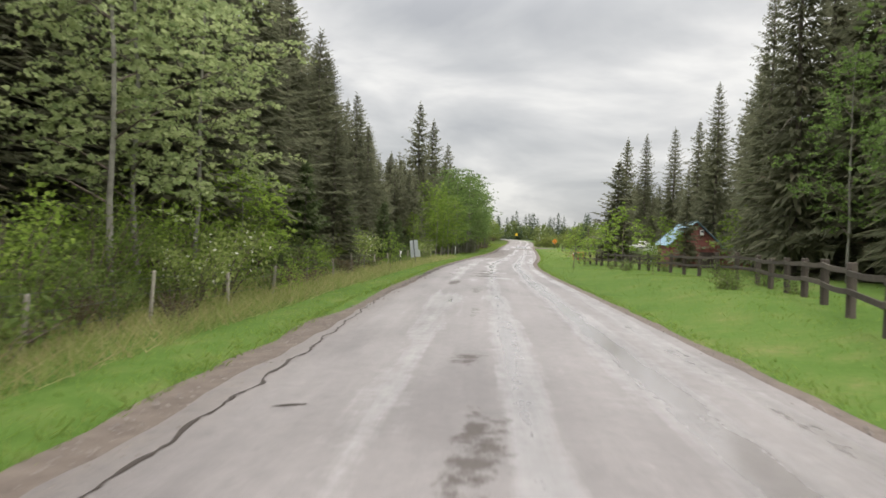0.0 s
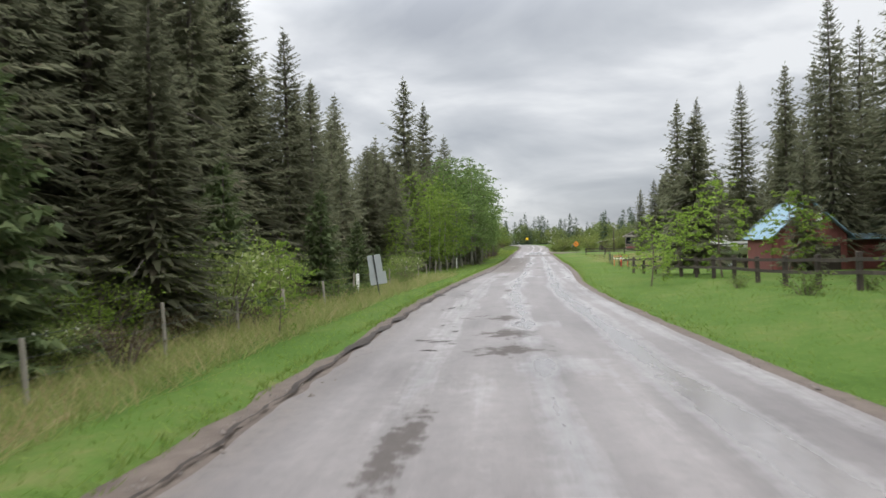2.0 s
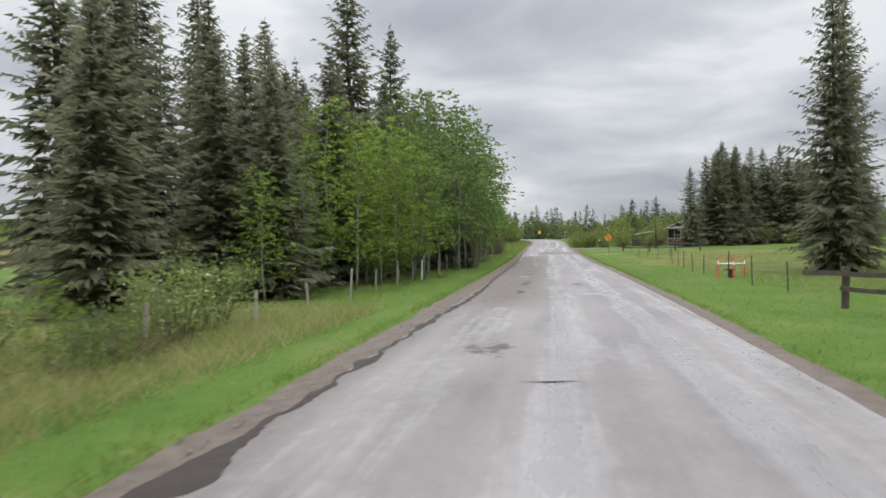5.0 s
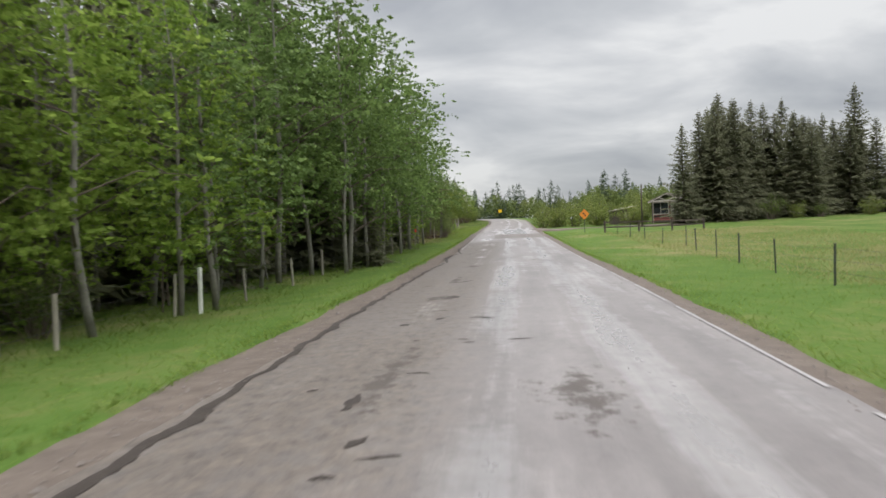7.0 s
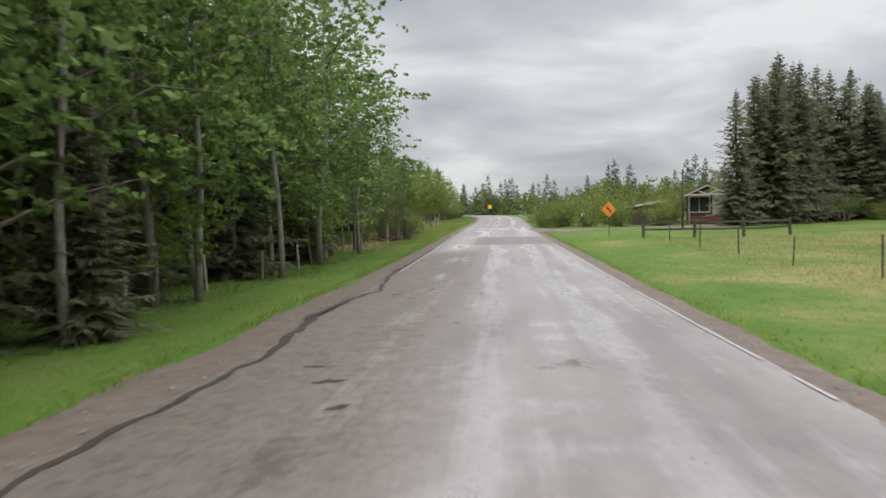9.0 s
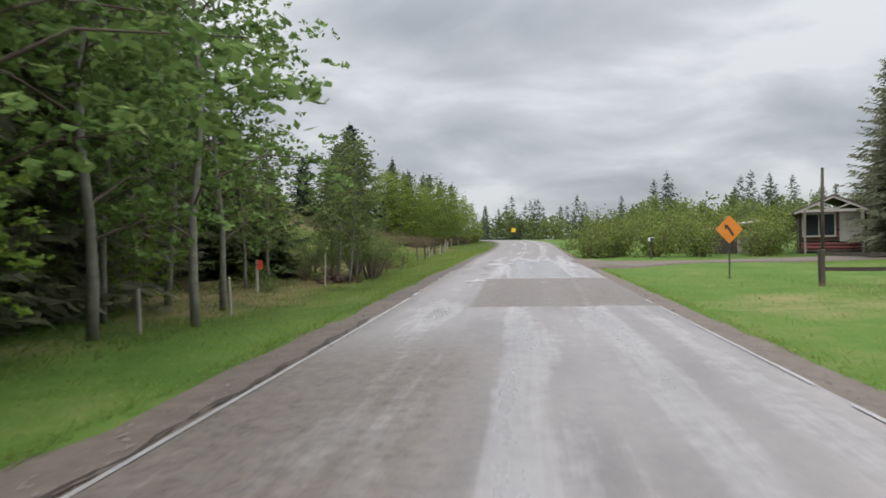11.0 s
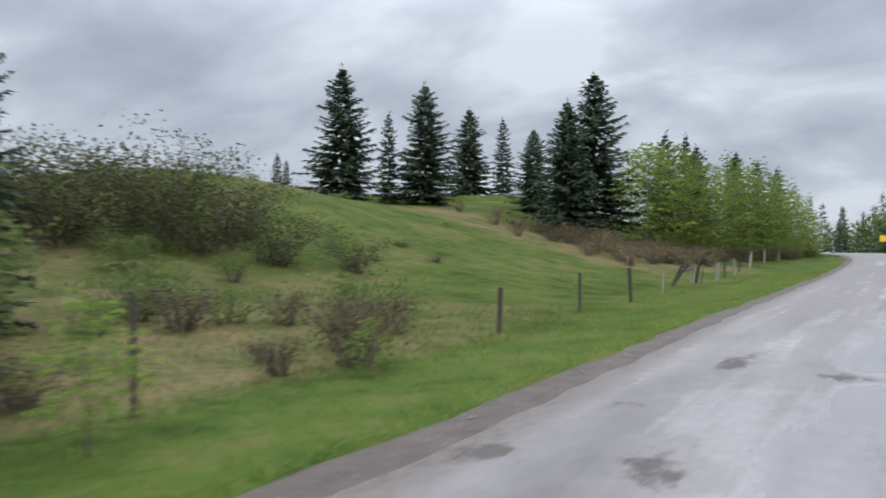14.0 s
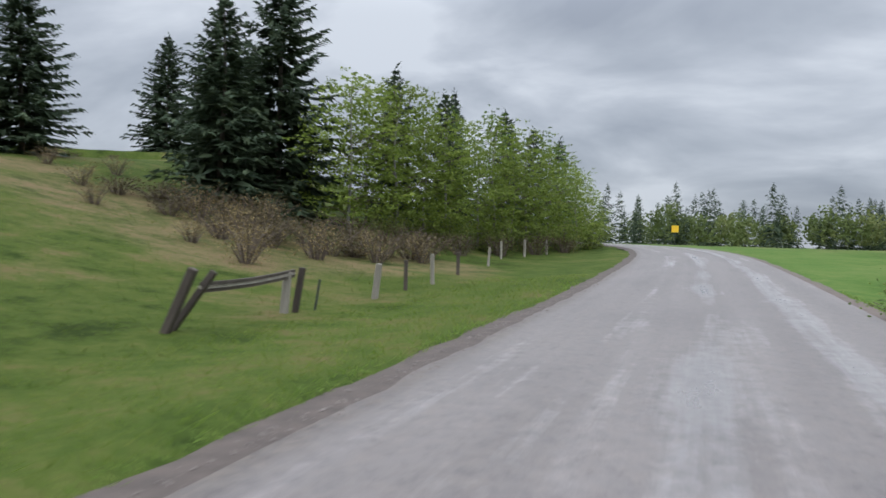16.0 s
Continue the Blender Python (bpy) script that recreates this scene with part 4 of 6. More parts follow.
def plant_left_wood():
    rnd = random.Random(7)
    # spruce wall along the first stretch, some rows deep
    for off, lo, hi, end in ((9.2, 14, 19, 71), (12.8, 16, 21, 70), (18.5, 17, 22, 72)):
        y = -9.0 + off * 0.3
        while y < end:
            x = left_edge(y) - off - rnd.uniform(-0.9, 1.1) - (1.2 * smooth01((y - 38) / 8) if off < 10 else 0)
            if off < 10 and 8 < y < 27:
                y += 4.0
                continue
            top = float(lookup([(50, 30), (58, 18.5), (64, 15.0), (68, 12.3), (72, 11.5)], y)) + 0.2 * (off - 9)
            (S8 if off > 18 else (S1, S2)[rnd.choice((0, 1))]).put(x, y, min(rnd.uniform(lo, hi), top), wide=rnd.uniform(1.2, 1.5), lean=(rnd.uniform(-1, 1), rnd.uniform(-1, 1)))
            y += rnd.uniform(3.1, 4.4)
    for x, y, h, k in ((-9.6, 61.5, 17.0, S1), (-11.5, 65.0, 17.5, S2), (-12.5, 55.5, 20.0, S1), (-10.5, 49.5, 19.0, S2), (-11.2, 58.3, 18.5, S1), (-13.6, 61.0, 19.5, S8), (-15.0, 57.5, 20.0, S8), (-14.5, 66.0, 16.5, S8)):
        k.put(x, y, h, wide=1.4)
    # marked trees behind the aspens
    for x, y, h in ((-14.6, 98.9, 19.2), (-11.1, 100.7, 16.4), (-15.7, 111.4, 21.9), (-12.4, 104.0, 16.0), (-16.4, 131.1, 24.4), (-4.8, 112.0, 22.0), (-3.3, 126.3, 21.7), (-1.2, 150.0, 20.5), (-9.5, 118.0, 15.3), (-7.0, 106.5, 13.0), (-13.5, 92.5, 15.4), (-17.0, 95.0, 20.0)):
        S3.put(x, y, h, wide=1.1)
    for y in np.arange(96, 168, 4.3):
        for off in (13.5, 20.0):
            x = left_edge(y) - off + rnd.uniform(-2, 2)
            if off < 15 and y > 148:
                continue
            S8.put(x, y + rnd.uniform(-1.5, 1.5), min(rnd.uniform(12, 17), 13.0 if off < 15 and y < 124 else 30), wide=rnd.uniform(0.85, 1.1))


def plant_aspen_row():
    rnd = random.Random(9)
    y = 86.0
    while y < 152:
        young = y < 108
        for off in (4.9, 7.4):
            x = left_edge(y) - off + rnd.uniform(-0.9, 0.6)
            if y < 92.5:
                continue
            k = rnd.choice((A3, A3, A4, A1)) if young else rnd.choice((A1, A1, A1, A4) if off < 6 else (A2, A2, A1))
            k.put(x, y + rnd.uniform(-1.2, 1.2), rnd.uniform(7.0, 12.0) if young else rnd.uniform(10.2, 13.2), wide=rnd.uniform(0.95, 1.35), lean=(rnd.uniform(-3, 3), rnd.uniform(-3, 3)))
        y += rnd.uniform(2.5, 3.7)
    # dark young spruces between the trunks
    y = 90.0
    while y < 152:
        S3.put(left_edge(y) - rnd.uniform(8.0, 10.5), y, min(rnd.uniform(9, 15), 11.4 if y < 94 else 12.2 if y < 104 else 15), wide=rnd.uniform(1.1, 1.35))
        y += rnd.uniform(2.6, 4.0)


plant_left_wood()
plant_aspen_row()
for x, y, h, k in ((-5.8, 97.5, 11.4, S3), (-8.2, 103.5, 13.2, S3), (-4.8, 93.5, 10.4, S3), (-6.0, 87.0, 10.5, S3), (-4.6, 90.5, 10.0, S3), (-8.5, 84.0, 12.5, S3), (-7.0, 79.5, 10.0, S3), (-3.6, 86.5, 9.0, S3), (-1.6, 112.0, 9.0, S3), (0.8, 117.5, 10.0, S3), (1.4, 124.5, 9.0, S3), (2.4, 131.5, 9.0, S3), (3.2, 139.0, 9.0, S3), (3.4, 118.6, 5.0, S3), (1.0, 131.0, 8.5, S3)):
    k.put(x, y, h, wide=1.35)
for x, y, h, k in ((-5.9, 17.0, 12.0, A7), (-6.6, 19.8, 12.5, A7), (-6.1, 22.6, 12.0, A7), (-6.3, 27.8, 4.5, A6), (-6.9, 29.6, 4.7, A6), (-7.2, 31.6, 3.8, A6), (-6.3, 29.0, 3.4, A6)):
    k.put(x, y, h, wide=1.2 if k is A6 else 1.1)
for x, y, h, k in ((-5.2, 22.0, 2.9, B2), (-4.8, 18.6, 2.2, B2), (-6.0, 16.0, 2.6, B1), (-5.4, 33.0, 2.0, B1), (-5.2, 12.5, 2.0, B1), (-5.6, 9.0, 2.0, B1), (-4.4, 44.5, 2.9, B2), (-5.2, 47.0, 3.0, B2), (-5.6, 53.0, 2.6, B2), (-1.7, 72.6, 2.3, B2), (-1.2, 65.0, 0.8, B1), (-2.2, 75.9, 2.4, B1), (-4.8, 14.5, 1.3, B1), (-5.0, 37.0, 1.3, B2), (-3.0, 75.0, 1.6, B2)):
    k.put(x, y, h)
for x, y, h in ((-6.8, 14.0, 3.0), (-7.2, 18.0, 3.2), (-6.6, 21.5, 2.6), (-6.2, 25.0, 2.5), (-7.6, 24.0, 3.4), (-7.8, 28.0, 3.0), (-6.0, 11.0, 2.3), (-7.4, 34.5, 2.5), (-5.7, 40.0, 1.8), (-6.4, 45.5, 3.1), (-6.9, 52.5, 3.2), (-5.2, 50.5, 2.2)):
    B9.put(x, y, h, wide=1.1)
for x, y, h in ((-7.6, 7.5, 2.6), (-8.0, 11.5, 3.0), (-8.4, 16.0, 2.8), (-8.2, 21.0, 3.0), (-8.6, 26.0, 2.6), (-7.0, 31.0, 2.4), (-8.4, 33.0, 2.8), (-7.2, 38.5, 2.4), (-7.8, 43.0, 2.6), (-6.4, 50.0, 2.0), (-7.0, 56.0, 2.4), (-6.0, 60.0, 1.8), (-5.4, 65.0, 1.8), (-4.6, 70.5, 1.6), (-6.2, 69.0, 2.2)):
    B1.put(x, y, h, wide=1.3)
for x, y, h in ((-3.9, 55.5, 4.6), (-2.9, 67.0, 2.3), (-5.6, 48.0, 5.0), (-4.6, 27.0, 1.3), (-5.3, 9.5, 1.5), (-5.8, 36.5, 5.5), (-3.4, 62.5, 3.6)):
    S5.put(x, y, h)
S2.put(-5.4, 42.2, 8.5, wide=1.7)
for x, y, h in ((3.3, 118.0, 12.6), (3.7, 124.0, 13.0), (2.9, 113.0, 12.6), (4.3, 131.0, 13.2)):
    A1.put(x, y, h, wide=0.95)
for x, y, h in ((-2.6, 88.0, 6.5), (-1.2, 91.0, 7.0), (-3.4, 84.5, 5.0), (-0.4, 93.5, 7.0)):
    A3.put(x, y, h)
for x, y, h in ((-2.05, 40.9, 2.3), (-3.86, 29.3, 1.9), (-3.4, 23.0, 1.3), (-2.7, 69.5, 1.6)):
    A5.put(x, y, h, wide=0.8)


def plant_hill():
    for x, y, tip, k in ((-22.1, 216.7, 18.5, S4), (-20.4, 221.7, 15.3, S6), (-17.2, 222.8, 17.8, S4), (-23.5, 246.4, 20.3, S4), (-19.1, 246.5, 18.8, S6), (-9.4, 230.2, 14.3, S4), (-3.2, 220.6, 14.6, S4), (-2.1, 224.7, 17.6, S4), (0.5, 257.3, 16.9, S6), (-5.0, 226.5, 13.0, S4), (-31.0, 219.0, 12.0, S6), (-26.0, 214.0, 10.5, S6), (3.2, 246.0, 13.5, S6), (5.5, 262.0, 14.5, S6)):
        k.put(x, y, tip - gz(x, y), wide=1.25 if k is S4 else 1.0)
    for x, y, h, k in ((8.1, 269.5, 13.0, A4), (2.4, 224.0, 8.5, A8), (4.1, 227.0, 8.8, A8), (6.0, 231.0, 8.2, A8), (3.0, 233.0, 9.5, A8), (9.7, 241.0, 8.8, A8), (8.0, 237.0, 9.0, A8), (13.0, 247.0, 6.4, A8), (11.0, 244.0, 8.0, A8), (6.5, 243.0, 10.5, A4), (10.5, 253.0, 9.5, A4), (4.4, 238.0, 9.7, A4), (14.0, 253.0, 4.4, A8), (1.5, 229.0, 9.0, A8), (12.2, 256.0, 7.2, A4), (5.2, 228.5, 6.5, A8), (7.4, 234.0, 7.0, A8), (9.0, 238.5, 6.5, A8), (11.8, 250.0, 7.0, A8)):
        k.put(x, y, h, wide=1.35 if k is A8 else 1.2)
    for x, y, h in ((4.6, 236.0, 9.7), (7.2, 246.0, 10.4), (8.8, 252.0, 10.0), (2.6, 231.0, 10.0), (10.6, 259.0, 10.0)):
        S6.put(x, y, h, wide=1.2)
    for x, y, h in ((6.6, 229.0, 2.2), (8.6, 233.5, 2.4), (10.4, 238.0, 2.2), (12.2, 243.0, 2.4), (14.0, 248.5, 2.6), (4.4, 224.6, 2.0)):
        B3.put(x, y, h, wide=1.2)
    A9.put(6.85, 159.95, 6.3, turn=0, wide=1.0, lean=(0, 5))
    A9.put(7.0, 160.7, 5.8, turn=0, wide=1.0, lean=(0, 5))
    A9.put(5.75, 163.7, 7.2, turn=0, wide=1.1, lean=(0, 4))
    for x, y, h, k in ((5.3, 166.9, 6.3, A9), (5.2, 165.4, 4.8, A9), (1.4, 166.0, 5.2, A9), (3.3, 160.9, 7.0, A9), (3.2, 157.8, 6.4, A9), (-2.1, 163.4, 9.2, A9)):
        k.put(x, y, h, wide=1.1)
    for x, y, h, k in ((-3.2, 160.5, 17.5, S2), (-1.6, 157.0, 16.5, S1), (-4.8, 164.5, 17.0, S1), (-7.5, 163.0, 19.0, S1), (-8.6, 168.0, 17.0, S3), (-11.5, 166.0, 18.0, S3), (-11.0, 171.0, 14.0, S3), (-5.6, 170.0, 11.5, S3), (-3.2, 169.4, 9.5, S3), (-0.6, 172.0, 6.5, S6), (-15.0, 170.0, 15.0, S3), (-8.0, 174.5, 9.0, S6), (-1.0, 166.6, 6.0, S5), (0.4, 164.6, 7.6, S5), (-2.4, 165.4, 18.0, S2), (2.4, 165.0, 5.0, S5)):
        k.put(x, y, h, wide=1.3 if k is not S6 else 1.0)
    for x, y, h, k in ((7.4, 163.4, 2.6, B8), (7.3, 165.7, 2.6, B8), (6.2, 166.9, 2.6, B8), (5.2, 164.8, 1.8, B8), (8.48, 167.5, 1.5, A5), (8.84, 171.9, 0.95, A5), (3.6, 168.6, 3.0, B1), (0.6, 175.0, 1.2, B5), (2.4, 174.6, 1.2, B4), (-0.4, 176.4, 1.3, B5), (3.6, 176.6, 1.0, B4), (-9.6, 180.6, 3.8, B7), (-7.6, 182.4, 3.8, B7), (-5.4, 183.6, 3.4, B7), (-3.2, 184.6, 2.4, B7), (-12.5, 181.5, 4.2, B7), (-9.0, 184.6, 4.2, B7), (-6.4, 186.4, 3.0, B7), (-1.0, 186.5, 1.6, B7), (-5.0, 179.6, 1.6, B1), (-1.8, 180.8, 1.3, B1), (7.84, 172.9, 1.4, B4), (6.6, 174.6, 1.2, B4), (6.1, 177.0, 1.1, B4), (4.4, 178.5, 1.4, B5), (5.7, 162.6, 0.7, B4), (4.3, 163.4, 0.8, B4), (6.1, 168.4, 0.9, B4), (3.8, 165.0, 0.9, B5), (7.4, 171.6, 0.8, B4), (6.4, 172.4, 0.5, B4)):
        k.put(x, y, h, wide=1.0 if x > 2.5 else 1.3)
    rnd = random.Random(31)
    for k in range(30):
        x, y = rnd.uniform(-24, 8), rnd.uniform(182, 236)
        if x > left_edge(y) - 9:
            continue
        (B4, B5, B4)[k % 3].put(x, y, rnd.uniform(0.2, 0.5), wide=2.4)
    for x, y, h in ((3.2, 211.5, 2.0), (1.0, 213.5, 1.8), (-1.6, 216.0, 2.0), (4.8, 214.0, 1.7), (-4.5, 213.0, 1.2), (-7.5, 216.0, 1.3), (0.4, 218.0, 2.1), (6.4, 216.5, 1.6), (-9.5, 221.0, 1.3), (-12.0, 219.0, 1.2), (7.6, 219.5, 1.5), (4.2, 209.4, 1.5), (1.2, 211.0, 1.2)):
        B6.put(x, y, h, wide=1.25)
    for x, y, h in ((-6.0, 216.5, 1.1), (-4.6, 217.5, 1.2), (-3.2, 217.0, 1.3), (-1.8, 218.2, 1.4), (-0.2, 216.8, 1.3), (1.6, 216.4, 1.4), (3.0, 217.4, 1.5), (2.2, 215.4, 1.1), (5.2, 217.2, 1.3), (-2.6, 215.4, 0.9), (0.2, 214.6, 0.9), (6.8, 220.4, 1.5)):
        B4.put(x, y, h, wide=1.7)
    for x, y, h in ((4.5, 216.0, 1.6), (2.5, 214.5, 1.5), (6.0, 218.5, 1.7), (7.2, 222.0, 1.6), (8.0, 226.0, 1.5), (1.0, 217.0, 1.6), (9.4, 231.0, 1.5), (11.0, 236.0, 1.6), (-0.5, 219.0, 1.5), (4.0, 220.0, 1.8), (12.5, 241.0, 1.5), (5.5, 224.0, 1.6)):
        B4.put(x, y, h, wide=1.2)


plant_hill()


def plant_right_side():
    rnd = random.Random(12)
    for x, y, h, k in ((27.0, 75.4, 18.4, S2), (28.8, 96.6, 17.3, S2), (27.4, 105.7, 17.6, S2), (23.0, 97.6, 15.7, S3), (28.5, 86.0, 16.4, S3), (25.0, 92.0, 8.5, S3), (30.0, 66.0, 19.5, S3), (32.0, 76.0, 20.0, S3), (33.5, 84.0, 19.0, S2), (24.5, 58.0, 16.5, S2), (27.0, 51.0, 22.0, S3), (30.5, 57.0, 22.0, S3), (23.5, 45.5, 22.0, S3), (22.0, 38.0, 21.0, S3), (26.5, 41.0, 23.0, S3), (25.0, 33.0, 22.0, S3), (20.5, 31.0, 20.0, S2)):
        k.put(x, y, h, wide=rnd.uniform(0.95, 1.15))
    # rows deeper in the wood
    for x, y, h, k in ((29.0, 47.0, 22.0, S8), (31.5, 38.0, 23.0, S8), (21.0, 25.0, 22.0, S2), (27.5, 27.0, 23.0, S8), (34.0, 62.0, 21.0, S8), (36.0, 50.0, 22.0, S8), (19.6, 41.0, 21.0, S2), (21.8, 50.0, 19.0, S2), (33.9, 99.5, 16.0, S3), (36.0, 92.0, 20.0, S8), (38.0, 84.0, 21.0, S8), (31.0, 91.0, 14.0, S3), (37.0, 72.0, 21.0, S8), (40.0, 64.0, 22.0, S8), (35.0, 44.0, 23.0, S8), (37.0, 33.0, 23.0, S8), (31.0, 31.0, 22.0, S8), (24.5, 19.0, 21.0, S2), (30.0, 20.0, 22.0, S8), (42.0, 76.0, 22.0, S8), (41.0, 96.0, 20.0, S8), (29.5, 83.0, 16.0, S3), (31.5, 71.5, 15.0, S3), (26.5, 64.0, 17.0, S2), (22.5, 69.5, 9.0, S3)):
        k.put(x, y, h, wide=rnd.uniform(0.95, 1.15))
    S7.put(16.4, 70.8, 9.7, wide=1.3)
    for x, y, h, k in ((18.5, 27.0, 13.0, A1), (19.5, 35.0, 11.0, A2), (24.5, 55.0, 11.0, A4), (10.5, 58.0, 3.3, A5), (15.7, 63.8, 5.3, A5), (17.6, 60.5, 4.3, A5), (12.2, 41.0, 1.8, A5), (14.2, 66.5, 3.6, A5), (20.5, 52.0, 4.5, A5), (12.0, 61.5, 2.0, A5)):
        k.put(x, y, h)
    # spruce grove across the field
    for i in range(26):
        f = i / 25
        x, y = 43.0 + 33 * f + rnd.uniform(-1.2, 1.2), 180 + 18 * f + rnd.uniform(-3, 6)
        S3.put(x, y, rnd.uniform(13.2, 15.7) - 0.4 * (x > 55), wide=rnd.uniform(1.3, 1.6))
    for x, y, h in ((72.0, 197.8, 19.8), (57.4, 190.8, 17.0), (40.6, 177.5, 14.1), (42.0, 176.0, 15.0), (36.6, 172.0, 11.9), (44.0, 180.5, 16.1), (43.5, 178.5, 16.4), (46.0, 179.5, 15.7), (47.0, 183.0, 16.2), (50.0, 184.0, 16.1), (53.0, 187.0, 16.0), (61.0, 191.5, 14.5), (65.0, 194.0, 15.0)):
        S3.put(x, y, h, wide=1.25)
    for i in range(8):
        (B3, B1)[i % 2].put(44 + i * 5.5 + rnd.uniform(-2, 2), 176 + i * 2.3 + rnd.uniform(-1, 2), rnd.uniform(1.6, 3.8))
    for x, y, h, k in ((22.6, 204.5, 0.8, B5), (23.6, 207.5, 1.0, B1), (24.6, 210.0, 0.9, B5), (25.8, 213.0, 1.4, B1), (27.5, 215.5, 2.2, B3), (29.0, 218.0, 2.4, B3)):
        k.put(x, y, h, wide=1.5)
    # willow thicket beyond the driveway
    for x, y, h in ((20.8, 181.0, 2.8), (22.5, 183.0, 3.6), (25.0, 180.5, 3.6), (28.4, 181.5, 3.6), (32.0, 180.0, 3.0), (24.0, 187.0, 3.6), (34.5, 184.0, 3.6), (29.5, 191.0, 4.6), (36.5, 193.0, 4.6)):
        B3.put(x, y, h, wide=1.1)


plant_right_side()


def far_woods():
    """Distant wooded ridge: small spruces and aspens, far too many to count."""
    rng = np.random.default_rng(41)
    vs, fs, ms, n = [], [], [], 0
    protos = []
    for k in range(4):
        v, f = spruce_crown(np.random.default_rng(60 + k), 14.0, 3.3, 0.2, 70, 4, 0.0, 1.8, 8, 1)
        protos.append((v, f, 0))
    for k in range(3):
        r = np.random.default_rng(80 + k)
        c = r.uniform(-1, 1, (50, 3)) * (1.9, 1.9, 3.6) * r.uniform(0.5, 1, (50, 1)) + (0, 0, 4.3)
        v, f = leaf_cloud(r, c, (0.35, 0.35, 0.45), 190, 0.38)
        protos.append((v, np.concatenate([f[:, :3], f[:, [0, 2, 3]]]), 1))
    spots = []
    # a belt across the view, and the slope to its right
    for i in range(540):
        a = radians(rng.uniform(-34, 50))
        d = rng.uniform(172, 245)
        spots.append((22 + d * math.sin(a), 186 + d * math.cos(a), 0))
    for i in range(120):
        spots.append((rng.uniform(60, 190), rng.uniform(225, 330), 1))
    for i in range(70):
        spots.append((rng.uniform(38, 75), rng.uniform(228, 262), 2))
    pts = np.array([(x, y) for x, y, _ in spots])
    u, v = along(pts[:, 0], pts[:, 1])
    hz = ground_height(pts[:, 0], pts[:, 1])
    for (x, y, zone), z, off in zip(spots, hz, np.abs(u)):
        if off < 14 or (x < 8 and y < 300):
            continue
        pine = rng.random() < (0.45, 0.5, 0.12)[zone]
        pv, pf, mi = protos[rng.integers(0, 4) if pine else rng.integers(4, 7)]
        sc = rng.uniform(0.75, 1.08) if pine and zone < 2 and rng.random() < 0.6 else rng.uniform(0.42, 0.75)
        if not pine:
            sc = rng.uniform(0.9, 1.3) if zone == 0 else rng.uniform(0.6, 0.9)
        a = rng.uniform(0, 6.28)
        rot = np.array(((math.cos(a), -math.sin(a), 0), (math.sin(a), math.cos(a), 0), (0, 0, 1)))
        vs.append(pv @ rot.T * sc + (x, y, z))
        fs.append(pf + n)
        ms.append(np.full(len(pf), mi))
        n += len(pv)
    me = mesh_of("far_woods", np.concatenate(vs).tolist(), np.concatenate(fs).tolist(), (NEEDLES_FRESH, FAR_LEAF), False, np.concatenate(ms).astype(np.int32))
    return tagged(new("far_woods", me), "distant mixed wood of dark spruce and light aspen", "woods", kind="stuff")


far_woods()


def plant_understory():
    """Saplings and shrubs below the aspens, and the tangle along the first ditch."""
    rnd = random.Random(77)
    y = 88.0
    while y < 150:
        x = left_edge(y) - rnd.uniform(5.6 if y < 112 else 4.4, 9.0)
        if y > 93 or x < left_edge(y) - 7:
            k = rnd.choice((A5, A5, B1, A3))
            k.put(x, y, {A5: rnd.uniform(2.2, 4.5), B1: rnd.uniform(1.5, 2.6), A3: rnd.uniform(4.5, 7)}[k])
        y += rnd.uniform(1.3, 2.2)
    for i in range(46):
        y = rnd.uniform(3, 76)
        x = left_edge(y) - rnd.uniform(3.7, 7.5)
        k = rnd.choice((B5, B5, B4, B4, B5))
        k.put(x, y, {B5: rnd.uniform(0.6, 1.2), B4: rnd.uniform(0.6, 1.2)}[k])
    for i in range(16):
        y = rnd.uniform(152, 178)
        x = left_edge(y) - rnd.uniform(5.5, 12)
        (B5, B4)[i % 2].put(x, y, rnd.uniform(0.5, 1.1))
    for i in range(10):
        y = rnd.uniform(16, 52)
        x = right_edge(y) + rnd.uniform(4.5, 8)
        B5.put(x, y, rnd.uniform(0.5, 0.9))


plant_understory()


# ---- fences ----
def post(name, size, height, mat, parent, at, lean=(0, 0), turn=0, round_=False):
    """A post with a worn, slightly rounded head, sunk into the ground."""
    if round_:
        v, f = tube([(0, 0, -0.35), (0, 0, height * 0.5), (0, 0, height - 0.03), (0, 0, height)], (size * 0.52, size * 0.5, size * 0.48, size * 0.36), 9)
        bm = bmesh.new()
        bm.from_mesh(mesh_of("post", v, f, mat))
    else:
        bm = box((size, size, height + 0.35), (0, 0, height / 2 - 0.175), size * 0.12)
    ob = part(name, bm, mat, parent)
    ob.matrix_basis = pose(*at, lean[0], lean[1], turn)
    return ob


def bar(name, a, b, size, mat, parent, sag=0.0):
    """A beam from a to b."""
    a, b = Vector(a), Vector(b)
    n = 4
    pts = [a.lerp(b, i / n) - Vector((0, 0, sag * math.sin(math.pi * i / n))) for i in range(n + 1)]
    d = (b - a).normalized()
    side = d.cross(Vector((0, 0, 1))).normalized()
    up = side.cross(d)
    verts = [tuple(p + side * sx * size[0] / 2 + up * sz * size[1] / 2) for p in pts for sx, sz in ((-1, -1), (1, -1), (1, 1), (-1, 1))]
    faces = [(4 * i + k, 4 * i + (k + 1) % 4, 4 * i + 4 + (k + 1) % 4, 4 * i + 4 + k) for i in range(n) for k in range(4)]
    faces += [(3, 2, 1, 0), (4 * n, 4 * n + 1, 4 * n + 2, 4 * n + 3)]
    return part(name, mesh_of(name, verts, faces, mat), None, parent)


